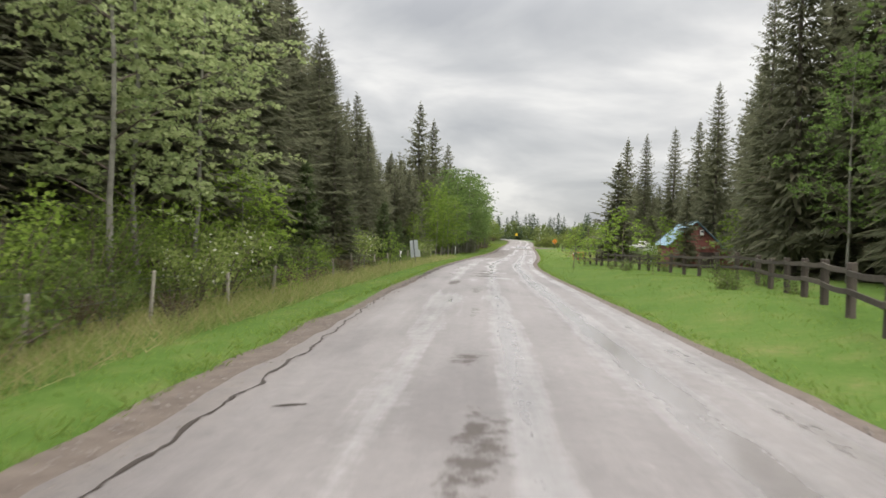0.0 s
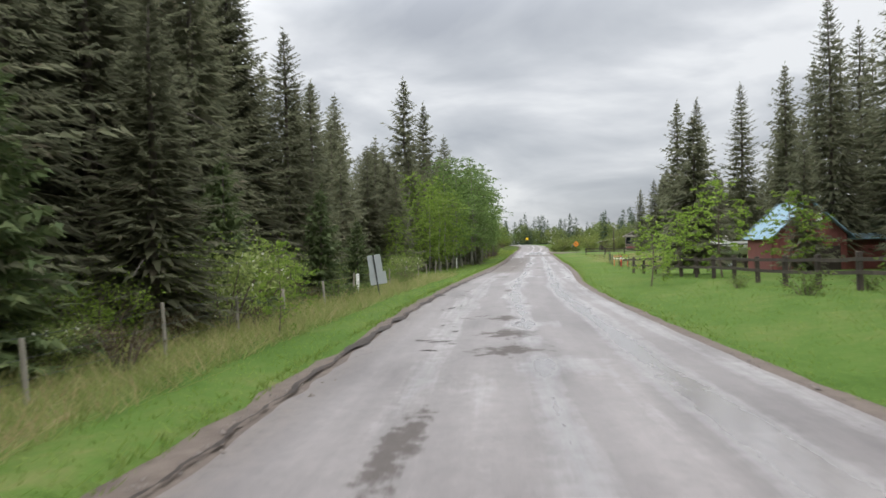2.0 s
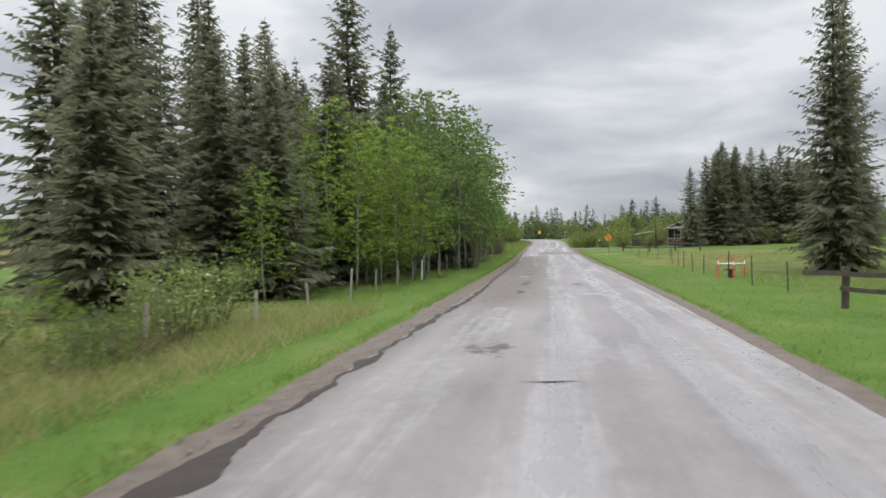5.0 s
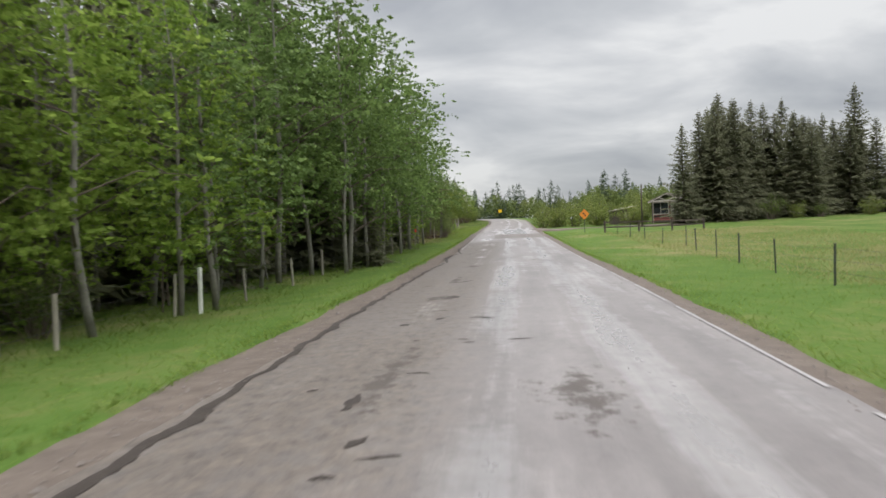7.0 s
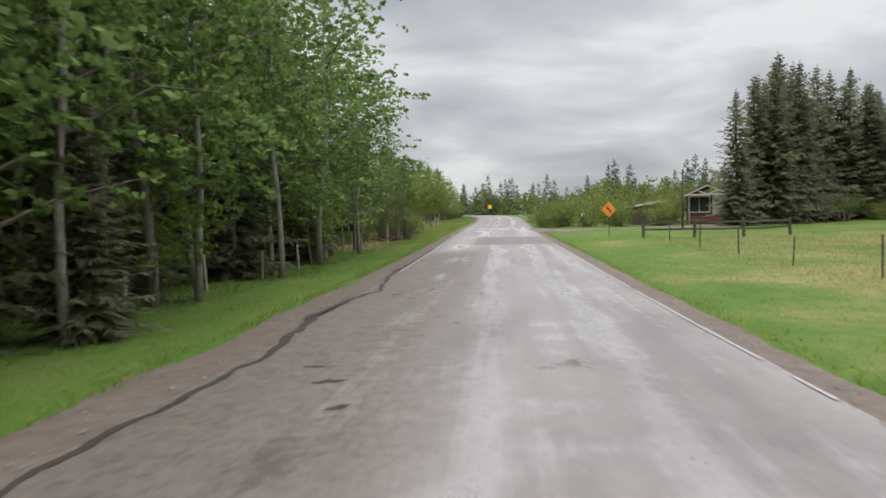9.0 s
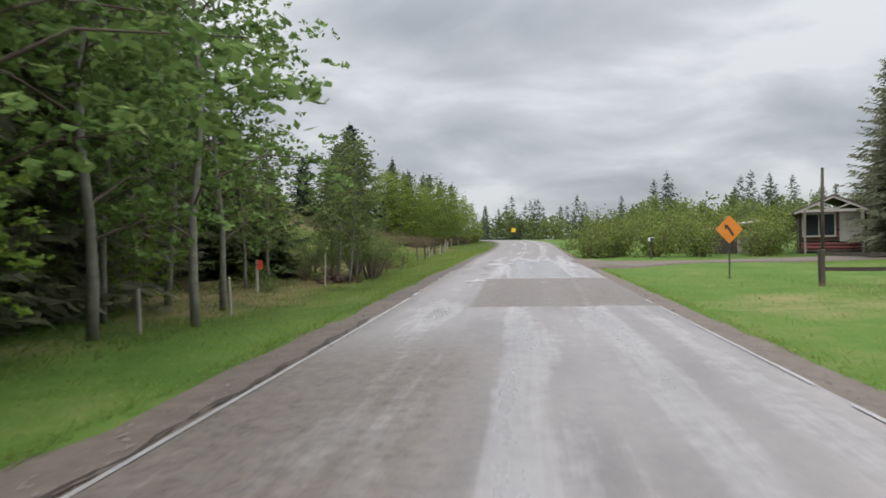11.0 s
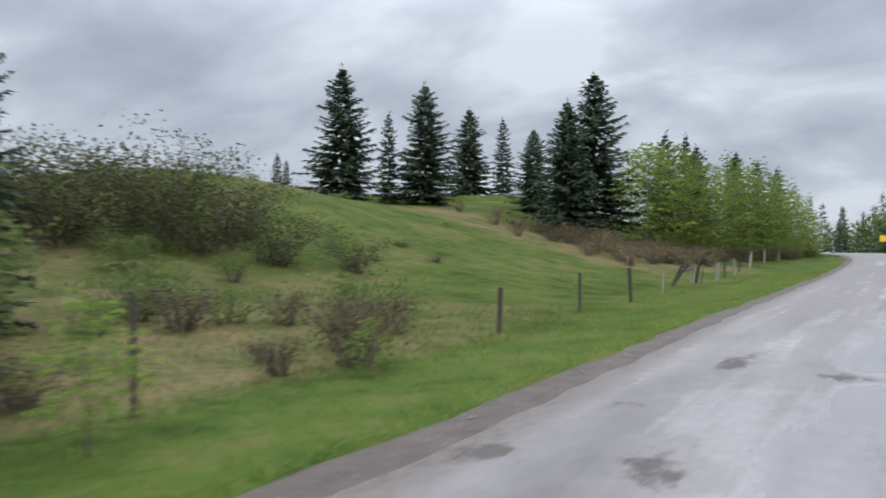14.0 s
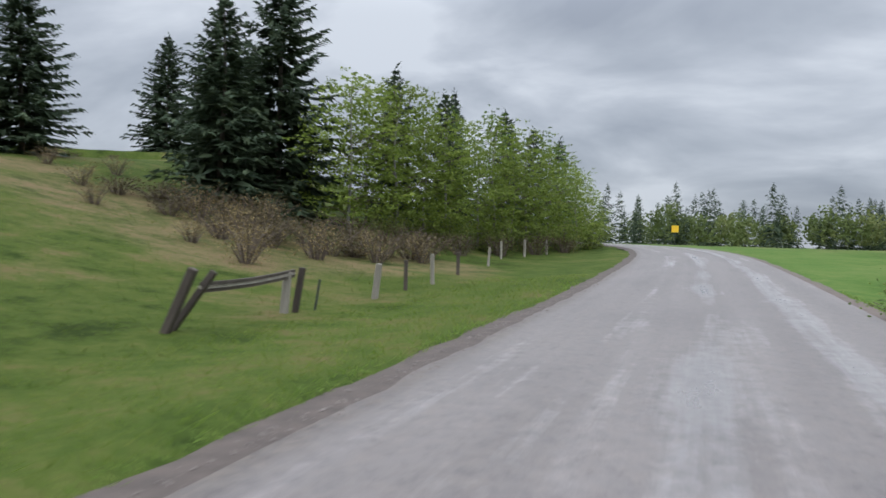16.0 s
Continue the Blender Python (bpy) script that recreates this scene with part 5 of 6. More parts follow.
def spaced(line, step):
    pts = [Vector((x, y, 0)) for x, y in line]
    out, carry = [], 0.0
    for a, b in zip(pts, pts[1:]):
        d = (b - a).length
        while carry < d:
            out.append(a.lerp(b, carry / d))
            carry += step
        carry -= d
    return out


def rail_fence(line, step, label, high=1.15, rails=(0.98, 0.55), tail=0.0):
    rnd = random.Random(len(line))
    t = thing("rail_fence", (0, 0, 0), label, "fence", "fences")
    spots = [(p.x, p.y, gz(p.x, p.y)) for p in spaced(line, step)]
    for x, y, z in spots:
        post("post", 0.16, high * rnd.uniform(0.96, 1.06), OLD_WOOD, t, (x, y, z), (rnd.uniform(-2, 2), rnd.uniform(-2, 2)), rnd.uniform(0, 20))
    for (x0, y0, z0), (x1, y1, z1) in zip(spots, spots[1:]):
        for h in rails:
            bar("rail", (x0 - 0.1, y0, z0 + h + rnd.uniform(-0.03, 0.03)), (x1 - 0.1, y1, z1 + h + rnd.uniform(-0.03, 0.03)), (0.05, 0.12), OLD_WOOD, t, rnd.uniform(0, 0.04))
    if tail:
        x0, y0, z0 = spots[-1]
        bar("rail", (x0 - 0.1, y0, z0 + rails[0]), (x0 - 0.3, y0 + tail, z0 + rails[0] - 0.06), (0.05, 0.13), OLD_WOOD, t)
    return t


rail_fence([(8.6, 10.9), (9.3, 13.9), (12.0, 23.5), (13.7, 31.0), (14.0, 40.0), (14.4, 55.0), (14.5, 70.0), (14.24, 80.0)], 2.85, "weathered brown two-rail wooden fence in tall grass", tail=1.9)
rail_fence([(22.5, 151.8), (25.8, 152.2), (29.2, 152.7), (32.6, 153.4)], 3.35, "dark wooden two-rail fence beside the driveway")
rail_fence([(18.8, 78.6), (22.0, 77.6), (25.5, 76.8)], 3.3, "low dark rail fence in front of the yard", 0.75, (0.66,))


def wire_fence(line, step, size, high, mat, label, round_, wires=(0.35, 0.65, 0.95), post_label=""):
    rnd = random.Random(int(line[0][1]))
    t = thing("wire_fence", (0, 0, 0), label, "fence", "fences")
    spots = [(p.x + rnd.uniform(-0.12, 0.12), p.y + rnd.uniform(-0.3, 0.3)) for p in spaced(line, step)]
    spots = [(x, y, gz(x, y)) for x, y in spots]
    for x, y, z in spots:
        post("post", size * rnd.uniform(0.85, 1.15), high * rnd.uniform(0.86, 1.1), mat, t, (x, y, z), (rnd.uniform(-4, 4), rnd.uniform(-4, 4)), rnd.uniform(0, 40), round_)
    for h in wires:
        for (x0, y0, z0), (x1, y1, z1) in zip(spots, spots[1:]):
            v, f = tube([(x0, y0, z0 + h), ((x0 + x1) / 2, (y0 + y1) / 2, (z0 + z1) / 2 + h - 0.03), (x1, y1, z1 + h)], (0.004,) * 3, 4, False)
            part("wire", mesh_of("wire", v, f, GREEN_STEEL), None, t)
    return t


wire_fence([(left_edge(y) - 4.3, y) for y in range(2, 86, 12)] + [(left_edge(y) - 4.7, y) for y in range(90, 152, 10)], 4.6, 0.09, 1.05, GREY_WOOD, "wire fence on pale split wooden posts at the wood's edge", True)
wire_fence([(15.2, 84.5), (16.2, 93.4), (17.0, 100.4), (19.0, 113.0), (21.6, 126.0), (22.2, 138.0), (22.4, 149.0)], 5.2, 0.045, 1.2, GREEN_STEEL, "wire fence on dark steel posts along the meadow", False)


def lone_posts():
    for x, y, h, w, lean, mat in ((6.3, 157.45, 1.3, 0.058, 1, GREY_WOOD), (7.61, 168.8, 1.4, 0.08, -1, OLD_WOOD), (1.2, 99.1, 1.12, 0.11, 1, WHITE_PAINT)):
        t = thing("fence_post", (x, y, gz(x, y)), "weathered pale wooden fence post standing in rough grass", "post", "posts")
        post("shaft", w, h, mat, t, (0, 0, 0), (0, lean), 15, True)
        bar("batten", (w * 0.55, -0.02, h - 0.5), (w * 0.55, -0.02, h - 0.15), (0.02, 0.05), GREY_WOOD, t)


lone_posts()


def old_fence():
    t = thing("old_fence", (0, 0, 0), "broken old wooden fence along the foot of the hill", "fence", "fences")
    for x, y, h, w, mat, lean in ((8.07, 178.5, 1.05, 0.1, OLD_WOOD, (0, 2)), (8.44, 183.7, 1.15, 0.085, OLD_WOOD, (0, 0)), (8.83, 188.6, 1.2, 0.12, OLD_WOOD, (0, -3)), (8.95, 193.8, 0.9, 0.05, GREY_WOOD, (0, 3)), (9.2, 203.4, 0.75, 0.05, GREEN_STEEL, (0, 8)), (9.6, 206.7, 1.0, 0.2, GREY_WOOD, (0, 6)), (9.75, 209.3, 0.95, 0.12, OLD_WOOD, (0, 0)), (10.1, 211.4, 1.05, 0.15, GREY_WOOD, (0, -2)), (10.0, 216.0, 0.9, 0.14, OLD_WOOD, (3, 0)), (10.2, 222.0, 0.9, 0.13, GREY_WOOD, (0, 4)), (9.9, 228.0, 1.0, 0.14, GREY_WOOD, (0, 0)), (10.6, 233.0, 1.1, 0.16, GREY_WOOD, (0, 0)), (11.6, 237.0, 1.0, 0.15, GREY_WOOD, (0, -3))):
        post("post", w, h, mat, t, (x, y, gz(x, y)), lean, 12, w > 0.06 and mat is GREY_WOOD)
    z = gz(8.8, 198.4)
    # the leaning brace and its rails
    post("post", 0.15, 1.25, OLD_WOOD, t, (8.62, 198.2, z), (0, 24), 4)
    post("brace", 0.12, 1.3, OLD_WOOD, t, (8.55, 198.5, z), (-8, 33), 4)
    z2 = gz(8.9, 202.3)
    post("post", 0.2, 0.95, GREY_WOOD, t, (8.92, 202.3, z2), (0, 4), 10, True)
    post("post", 0.13, 1.05, OLD_WOOD, t, (9.05, 202.6, z2), (0, 9), 0)
    for k in range(3):
        bar("rail", (9.0 + 0.03 * k, 198.6, z + 0.72 + 0.07 * k), (9.0, 202.6, z2 + 0.84 + 0.06 * k), (0.07, 0.06), GREY_WOOD if k == 1 else OLD_WOOD, t, 0.05)
    return t


old_fence()


# ---- signs and small structures ----
def panel_bm(w, h, depth=0.006, corner=0.04):
    bm = bmesh.new()
    pts = []
    for cx, cz, a0 in ((w / 2 - corner, h / 2 - corner, 0), (-w / 2 + corner, h / 2 - corner, 90), (-w / 2 + corner, -h / 2 + corner, 180), (w / 2 - corner, -h / 2 + corner, 270)):
        for k in range(4):
            a = radians(a0 + 30 * k)
            pts.append((cx + corner * math.cos(a), 0, cz + corner * math.sin(a)))
    face = bm.faces.new([bm.verts.new(p) for p in pts])
    r = bmesh.ops.extrude_face_region(bm, geom=[face])
    bmesh.ops.translate(bm, vec=(0, depth, 0), verts=[v for v in r["geom"] if isinstance(v, bmesh.types.BMVert)])
    bmesh.ops.recalc_face_normals(bm, faces=bm.faces)
    return bm


def back_of_sign():
    x, y = -1.42, 55.3
    t = thing("road_sign", (x, y, gz(x, y)), "back of two bare aluminium sign panels on a leaning steel post", "sign", "signs", 4)
    t.rotation_euler = (0, radians(-8), radians(4))
    part("post", box((0.06, 0.06, 2.2), (0, 0, 0.72), 0.008), GREEN_STEEL, t, "dark steel post")
    up = part("panel", panel_bm(0.56, 0.76), SIGN_BACK, t)
    up.location = (0.02, 0.035, 1.44)
    low = part("panel", panel_bm(0.7, 0.52), SIGN_BACK, t)
    low.location = (0.06, 0.035, 0.83)
    for z in (1.68, 1.22, 0.98, 0.7):
        part("bolt", box((0.03, 0.02, 0.03), (0, -0.035, z), 0.004), SIGN_BACK, t)
    m = thing("marker_post", (-2.84, 58.7, gz(-2.84, 58.7)), "white square wooden marker post in the grass", "post", "posts")
    part("shaft", box((0.14, 0.1, 1.35), (0, 0, 0.33), 0.012), WHITE_PAINT, m)


def curve_sign():
    x, y = 21.6, 157.0
    t = thing("warning_sign", (x, y, gz(x, y)), "orange diamond warning sign with a black bend arrow", "sign", "signs", 8)
    top = 2.26 - gz(x, y)
    part("post", box((0.05, 0.05, top + 0.7), (0, 0.03, top / 2), 0.006), GREEN_STEEL, t, "dark steel post")
    p = part("panel", panel_bm(0.76, 0.76, 0.006, 0.05), ORANGE, t, "orange diamond panel")
    p.matrix_basis = pose(0, 0, top, 0, 45, 0)
    # the arrow: a bent shaft and a head
    arrow = bmesh.new()
    for poly in (((0.12, -0.26), (0.19, -0.2), (0.06, 0.0), (-0.01, -0.06)), ((0.06, 0.0), (-0.06, 0.13), (-0.12, 0.07), (-0.01, -0.06)), ((-0.2, 0.19), (-0.17, -0.01), (-0.01, 0.15))):
        arrow.faces.new([arrow.verts.new((a, -0.003, b)) for a, b in poly])
    r = bmesh.ops.extrude_face_region(arrow, geom=list(arrow.faces))
    bmesh.ops.translate(arrow, vec=(0, -0.004, 0), verts=[v for v in r["geom"] if isinstance(v, bmesh.types.BMVert)])
    a = part("arrow", arrow, BLACK, t, "black bend arrow")
    a.location = (0, 0, top)
    f = thing("warning_sign", (23.1, 283.0, gz(23.1, 283.0)), "small yellow warning sign at the outside of the bend", "sign", "signs", -8)
    h = 4.85 - gz(23.1, 283.0)
    part("post", box((0.07, 0.07, h + 0.6), (0, 0.04, h / 2 - 0.2), 0.006), GREEN_STEEL, f, "dark steel post")
    q = part("panel", panel_bm(0.85, 0.85, 0.006, 0.05), YELLOW, f, "yellow panel")
    q.location = (0, 0, h)


def barrier():
    t = thing("barrier", (16.75, 95.1, gz(16.75, 95.1)), "red and white banded guard rail round a wellhead in the meadow", "barrier", turn=-28)
    spots = ((-0.58, -0.21), (0.21, -0.58), (0.58, 0.21), (-0.21, 0.58))
    top = 0.98
    for x, y in spots:
        p = part("post", mesh_of("barrier_post", *tube([(0, 0, -0.3), (0, 0, top)], (0.032, 0.032), 10), RED_PAINT, False), None, t, "red round post")
        p.location = (x, y, 0)
        for z in (0.75,):
            b = part("band", mesh_of("band", *tube([(0, 0, z - 0.1), (0, 0, z + 0.1)], (0.035, 0.035), 10), WHITE_PAINT), None, p, "white band")
    for k in range(4):
        (x0, y0), (x1, y1) = spots[k], spots[(k + 1) % 4]
        for z, m in ((0.7, WHITE_PAINT), (0.95, RED_PAINT)):
            v, f = tube([(x0, y0, z), (x1, y1, z)], (0.02 if z < 0.9 else 0.012,) * 2, 8)
            part("rail", mesh_of("barrier_rail", v, f, m), None, t)
    w = thing("wellhead", (16.75, 95.2, gz(16.75, 95.2)), "brown capped wellhead standing inside the guard rail", "wellhead")
    part("casing", mesh_of("casing", *tube([(0, 0, -0.2), (0, 0, 0.34), (0, 0, 0.36)], (0.09, 0.09, 0.07), 12), OLD_WOOD), None, w)
    part("cap", box((0.42, 0.34, 0.06), (0, 0, 0.4), 0.015), OLD_WOOD, w)


def roadside_posts():
    """A pale post with a red plate before the aspens, and a white box on a post by the driveway."""
    x, y = 4.36, 154.85
    t = thing("marker_post", (x, y, gz(x, y)), "pale wooden post with a red metal plate in rough grass", "post", "posts")
    post("shaft", 0.11, 1.15, GREY_WOOD, t, (0, 0, 0), (0, 1), 10, True)
    plate = part("plate", panel_bm(0.2, 0.32, 0.012, 0.02), RED_PAINT, t, "red metal plate")
    plate.location = (0.14, -0.06, 0.98)
    part("strap", box((0.18, 0.02, 0.03), (0.06, -0.05, 0.98), 0.004), GREEN_STEEL, plate).location = (-0.14, 0.06, -0.98)
    x, y = 23.8, 176.8
    m = thing("mailbox", (x, y, gz(x, y)), "small white box on a dark post beside the driveway", "mailbox")
    part("shaft", box((0.09, 0.09, 1.35), (0, 0, 0.45), 0.01), OLD_WOOD, m)
    body = part("body", box((0.26, 0.45, 0.24), (0, 0, 1.24), 0.03), WHITE_PAINT, m, "white metal box")
    part("flap", box((0.22, 0.012, 0.19), (0, -0.232, 1.24), 0.004), GREEN_STEEL, body)
    # a raised dark lump stands in for the hollow under the aspens
    x, y = 6.35, 160.4
    d = thing("earth_mound", (x, y, gz(x, y)), "dark brown earth and dead leaves under the aspens", "mound")
    bm = bmesh.new()
    bmesh.ops.create_icosphere(bm, subdivisions=4, radius=1.0)
    for v in bm.verts:
        k = 1 + 0.5 * noise.noise(v.co * 1.9) + 0.3 * noise.noise(v.co * 5.0) + 0.16 * noise.noise(v.co * 12.0)
        v.co = Vector((v.co.x * 0.85 * k, v.co.y * 0.6 * k, v.co.z * 0.46 * k - 0.1))
    part("soil", bm, LITTER, d)


back_of_sign()
roadside_posts()
curve_sign()
barrier()


def boards(parent, x0, x1, y, z0, top, mat, step=0.2, name="board"):
    """Upright boards with gaps, side by side along x, each cut to the line of the roof."""
    x = x0
    while x < x1 - 0.02:
        w = min(step, x1 - x) - 0.012
        h = top(x + w / 2) - z0
        part(name, box((w, 0.03, h), (x + w / 2, y, z0 + h / 2)), mat, parent)
        x += step


def barn():
    z = gz(24.8, 75.0)
    t = thing("barn", (24.6, 73.6, z), "small dark red board barn with a pale blue metal roof", "building", turn=2)
    half, length, eave, ridge = 2.4, 3.8, 2.4, 4.4 - z
    slope = lambda x: eave + (ridge - eave) * (1 - abs(x) / half) - 0.06  # noqa: E731
    for side, x in (("wall", -half), ("wall", half)):
        part("wall", box((0.16, length, eave + 0.4), (x, length / 2, eave / 2 - 0.2)), RED_BOARD, t)
    for y in (0.02, length - 0.02):
        bm = bmesh.new()
        vs = [bm.verts.new((a, y + d, b)) for d in (-0.06, 0.06) for a, b in ((-half, -0.4), (half, -0.4), (half, eave), (0, ridge - 0.06), (-half, eave))]
        bm.faces.new(vs[:5][::-1])
        bm.faces.new(vs[5:])
        for k in range(5):
            bm.faces.new((vs[k], vs[(k + 1) % 5], vs[5 + (k + 1) % 5], vs[5 + k]))
        bmesh.ops.recalc_face_normals(bm, faces=bm.faces)
        part("gable", bm, RED_BOARD, t)
    boards(t, -half, half, -0.08, -0.3, slope, RED_BOARD, 0.24)
    for s in (-1, 1):
        run = math.hypot(half + 0.35, (ridge - eave) * (half + 0.35) / half)
        ang = math.degrees(math.atan2(ridge - eave, half))
        roof = part("roof", box((run, length + 0.9, 0.05)), ROOF_BLUE, t, "ribbed pale blue metal roof sheet")
        roof.matrix_basis = pose(s * (half + 0.35) / 2, length / 2, ridge - (ridge - eave) * (half + 0.35) / half / 2 + 0.04, 0, s * ang, 0)
        for k in range(10):
            part("rib", box((run, 0.035, 0.03), (0, -length / 2 - 0.4 + k * 0.55, 0.035)), ROOF_BLUE, roof)
    part("ridge_cap", box((0.3, length + 0.92, 0.04), (0, length / 2, ridge + 0.06), 0.01), ROOF_BLUE, t)
    part("wing", box((4.6, 3.0, 2.4), (half + 2.35, 1.9, 0.9)), RED_BOARD, t, "low red side wing")
    wing = part("wing_roof", box((4.9, 3.6, 0.06)), ROOF_BLUE, t, "low metal roof of the wing")
    wing.matrix_basis = pose(half + 2.45, 1.8, 2.2, 6, 0, 0)
    lamp = part("gable_box", box((0.34, 0.22, 0.5), (0.55, -0.2, ridge - 1.05), 0.02), WHITE_PAINT, t, "white box below the gable")
    part("opening", box((0.26, 0.02, 0.16), (0.55, -0.315, ridge - 0.95)), GLASS_DARK, lamp)
    door = part("door", box((1.5, 0.05, 1.9), (1.2, -0.13, 0.65), 0.01), OLD_WOOD, t, "dark plank door")
    part("handle", box((0.04, 0.05, 0.2), (0.6, -0.18, 0.7), 0.008), GREEN_STEEL, door)


def log_house():
    x, y = 37.3, 180.8
    z = gz(x, y)
    t = thing("log_house", (x, y, z), "brown log house with an open white truss gable", "building", turn=-23)
    eave, ridge, half, length = 3.95 - z, 4.85 - z, 1.95, 8.0
    for k in range(12):
        h = 0.13 + k * (eave - 0.1) / 12
        v, f = tube([(-half, 0, h), (half, 0, h)], (0.15, 0.15), 8)
        part("log", mesh_of("log", v, f, RED_BOARD if k % 3 else OLD_WOOD, True), None, t)
    for s in (-1, 1):
        part("wall", box((0.25, length, eave + 0.3), (s * half, length / 2, eave / 2 - 0.15)), OLD_WOOD, t)
        ang = math.degrees(math.atan2(ridge - eave, half))
        run = math.hypot(half + 0.5, (ridge - eave) * (half + 0.5) / half)
        r = part("roof", box((run, length + 1.6, 0.12)), ROOF_BROWN, t, "brown shingle roof")
        r.matrix_basis = pose(s * (half + 0.5) / 2, length / 2 - 0.3, ridge - (ridge - eave) * (half + 0.5) / half / 2, 0, s * ang, 0)
        bar("rafter", (0, -1.05, ridge - 0.1), (s * (half + 0.45), -1.05, eave - 0.3), (0.1, 0.16), PALE_WOOD, t)
        bar("strut", (0, -1.05, eave - 0.1), (s * 1.15, -1.05, eave + 0.35), (0.09, 0.1), PALE_WOOD, t)
        part("porch_post", box((0.14, 0.14, eave + 0.3), (s * (half - 0.2), -1.05, eave / 2 - 0.25)), GREY_WOOD, t)
    bar("tie_beam", (-half, -1.05, eave - 0.15), (half, -1.05, eave - 0.15), (0.12, 0.18), PALE_WOOD, t)
    bar("king_post", (0, -1.05, eave - 0.1), (0, -1.05, ridge - 0.2), (0.1, 0.1), PALE_WOOD, t)
    w = part("window", box((1.9, 0.06, 1.5), (-0.85, -0.18, eave - 1.1), 0.01), GLASS_DARK, t, "wide dark window")
    for dx, dz, sx, sz in ((0, 0.78, 2.1, 0.12), (0, -0.78, 2.1, 0.12), (-1.0, 0, 0.12, 1.6), (1.0, 0, 0.12, 1.6), (0, 0, 0.07, 1.5)):
        part("frame", box((sx, 0.09, sz), (-0.85 + dx, -0.2, eave - 1.1 + dz), 0.008), PALE_WOOD, w, "pale window frame")
    part("panel", box((1.5, 0.06, 2.0), (1.15, -0.19, eave - 1.25), 0.01), PALE_WOOD, t, "pale boarded panel")
    # shed and pole nearby
    sx, sy = 33.0, 188.0
    sh = thing("shed", (sx, sy, gz(sx, sy)), "low brown shed with a pale lean-to roof", "building")
    part("wall", box((3.4, 2.6, 2.3), (0, 0, 0.95)), OLD_WOOD, sh)
    r = part("roof", box((3.9, 3.2, 0.1), (0, 0, 0)), GREY_WOOD, sh, "pale lean-to roof")
    r.matrix_basis = pose(0, -0.1, 2.25, 0, -9, 0)
    part("door", box((0.9, 0.05, 1.8), (0.4, -1.32, 0.9), 0.01), GREY_WOOD, sh)
    px, py = 30.4, 168.0
    p = thing("utility_pole", (px, py, gz(px, py)), "weathered wooden utility pole beside the log house", "pole")
    part("shaft", mesh_of("pole_shaft", *tube([(0, 0, -0.4), (0, 0, 3), (0.03, 0, 4.9)], (0.1, 0.09, 0.075), 10), OLD_WOOD, True), None, p)
    part("cap", mesh_of("pole_cap", *tube([(0.03, 0, 4.9), (0.03, 0, 4.96)], (0.12, 0.05), 10), GREEN_STEEL), None, p)


def boat():
    x, y = 19.5, 85.0
    z = gz(21.5, 84.2)
    t = thing("motorboat", (x, y, z), "white motorboat on a trailer behind the fence", "boat", turn=-14)
    # hull sections from the bow aft: station, half-beam, keel, deck
    bm = bmesh.new()
    rows = []
    for s, half, keel, deck in ((0.0, 0.03, 2.05, 2.3), (0.5, 0.42, 1.62, 2.27), (1.2, 0.75, 1.3, 2.2), (2.2, 0.95, 1.12, 2.13), (3.6, 1.02, 1.06, 2.08), (5.2, 0.98, 1.04, 2.05)):
        rows.append([bm.verts.new(p) for p in ((s, -half, deck), (s, -half * 0.93, (deck + keel) / 2), (s, -half * 0.5, keel + 0.12), (s, 0, keel), (s, half * 0.5, keel + 0.12), (s, half * 0.93, (deck + keel) / 2), (s, half, deck))])
    for a, b in zip(rows, rows[1:]):
        for k in range(6):
            bm.faces.new((a[k], a[k + 1], b[k + 1], b[k]))
        bm.faces.new((a[6], a[0], b[0], b[6]))
    bm.faces.new(rows[-1])
    bmesh.ops.recalc_face_normals(bm, faces=bm.faces)
    part("hull", bm, WHITE_PAINT, t)
    bm = box((1.3, 1.5, 0.5), (2.9, 0, 2.3), 0.1)
    part("cabin", bm, WHITE_PAINT, t)
    part("windscreen", box((0.04, 1.3, 0.34), (2.22, 0, 2.42), 0.01, pose(0, 0, 0, 0, 0, 0)), GLASS_DARK, t)
    for s in (-1, 1):
        v, f = tube([(-0.25, 0.05 * s, 2.42), (0.4, 0.34 * s, 2.5), (1.2, 0.68 * s, 2.45), (2.0, 0.86 * s, 2.4)], (0.018,) * 4, 6)
        part("bow_rail", mesh_of("bow_rail", v, f, SIGN_BACK, True), None, t, "bright metal bow rail")
        part("stripe", box((3.0, 0.012, 0.09), (3.6, 1.02 * s, 1.85)), GREEN_STEEL, t, "dark stripe")
    tr = thing("boat_trailer", (x, y, z), "grey steel boat trailer in the grass", "trailer", turn=-14)
    for s in (-1, 1):
        part("beam", box((5.2, 0.08, 0.1), (2.6, 0.55 * s, 0.6), 0.01), GREEN_STEEL, tr)
        w = part("wheel", mesh_of("tyre", *tube([(3.6, 0.95 * s - 0.1, 0.32), (3.6, 0.95 * s + 0.1, 0.32)], (0.33, 0.33), 20), BLACK), None, tr)
        part("rim", mesh_of("rim", *tube([(3.6, 0.95 * s - 0.11, 0.32), (3.6, 0.95 * s + 0.11, 0.32)], (0.18, 0.18), 14), SIGN_BACK), None, w)
        for q in (1.4, 4.4):
            part("bunk", box((0.1, 0.1, 0.62), (q, 0.45 * s, 0.9)), GREEN_STEEL, tr)
    part("axle", box((0.08, 1.8, 0.08), (3.6, 0, 0.32)), GREEN_STEEL, tr)
    part("jack", box((0.07, 0.07, 0.75), (0.15, 0, 0.3)), GREEN_STEEL, tr)


barn()
log_house()
boat()


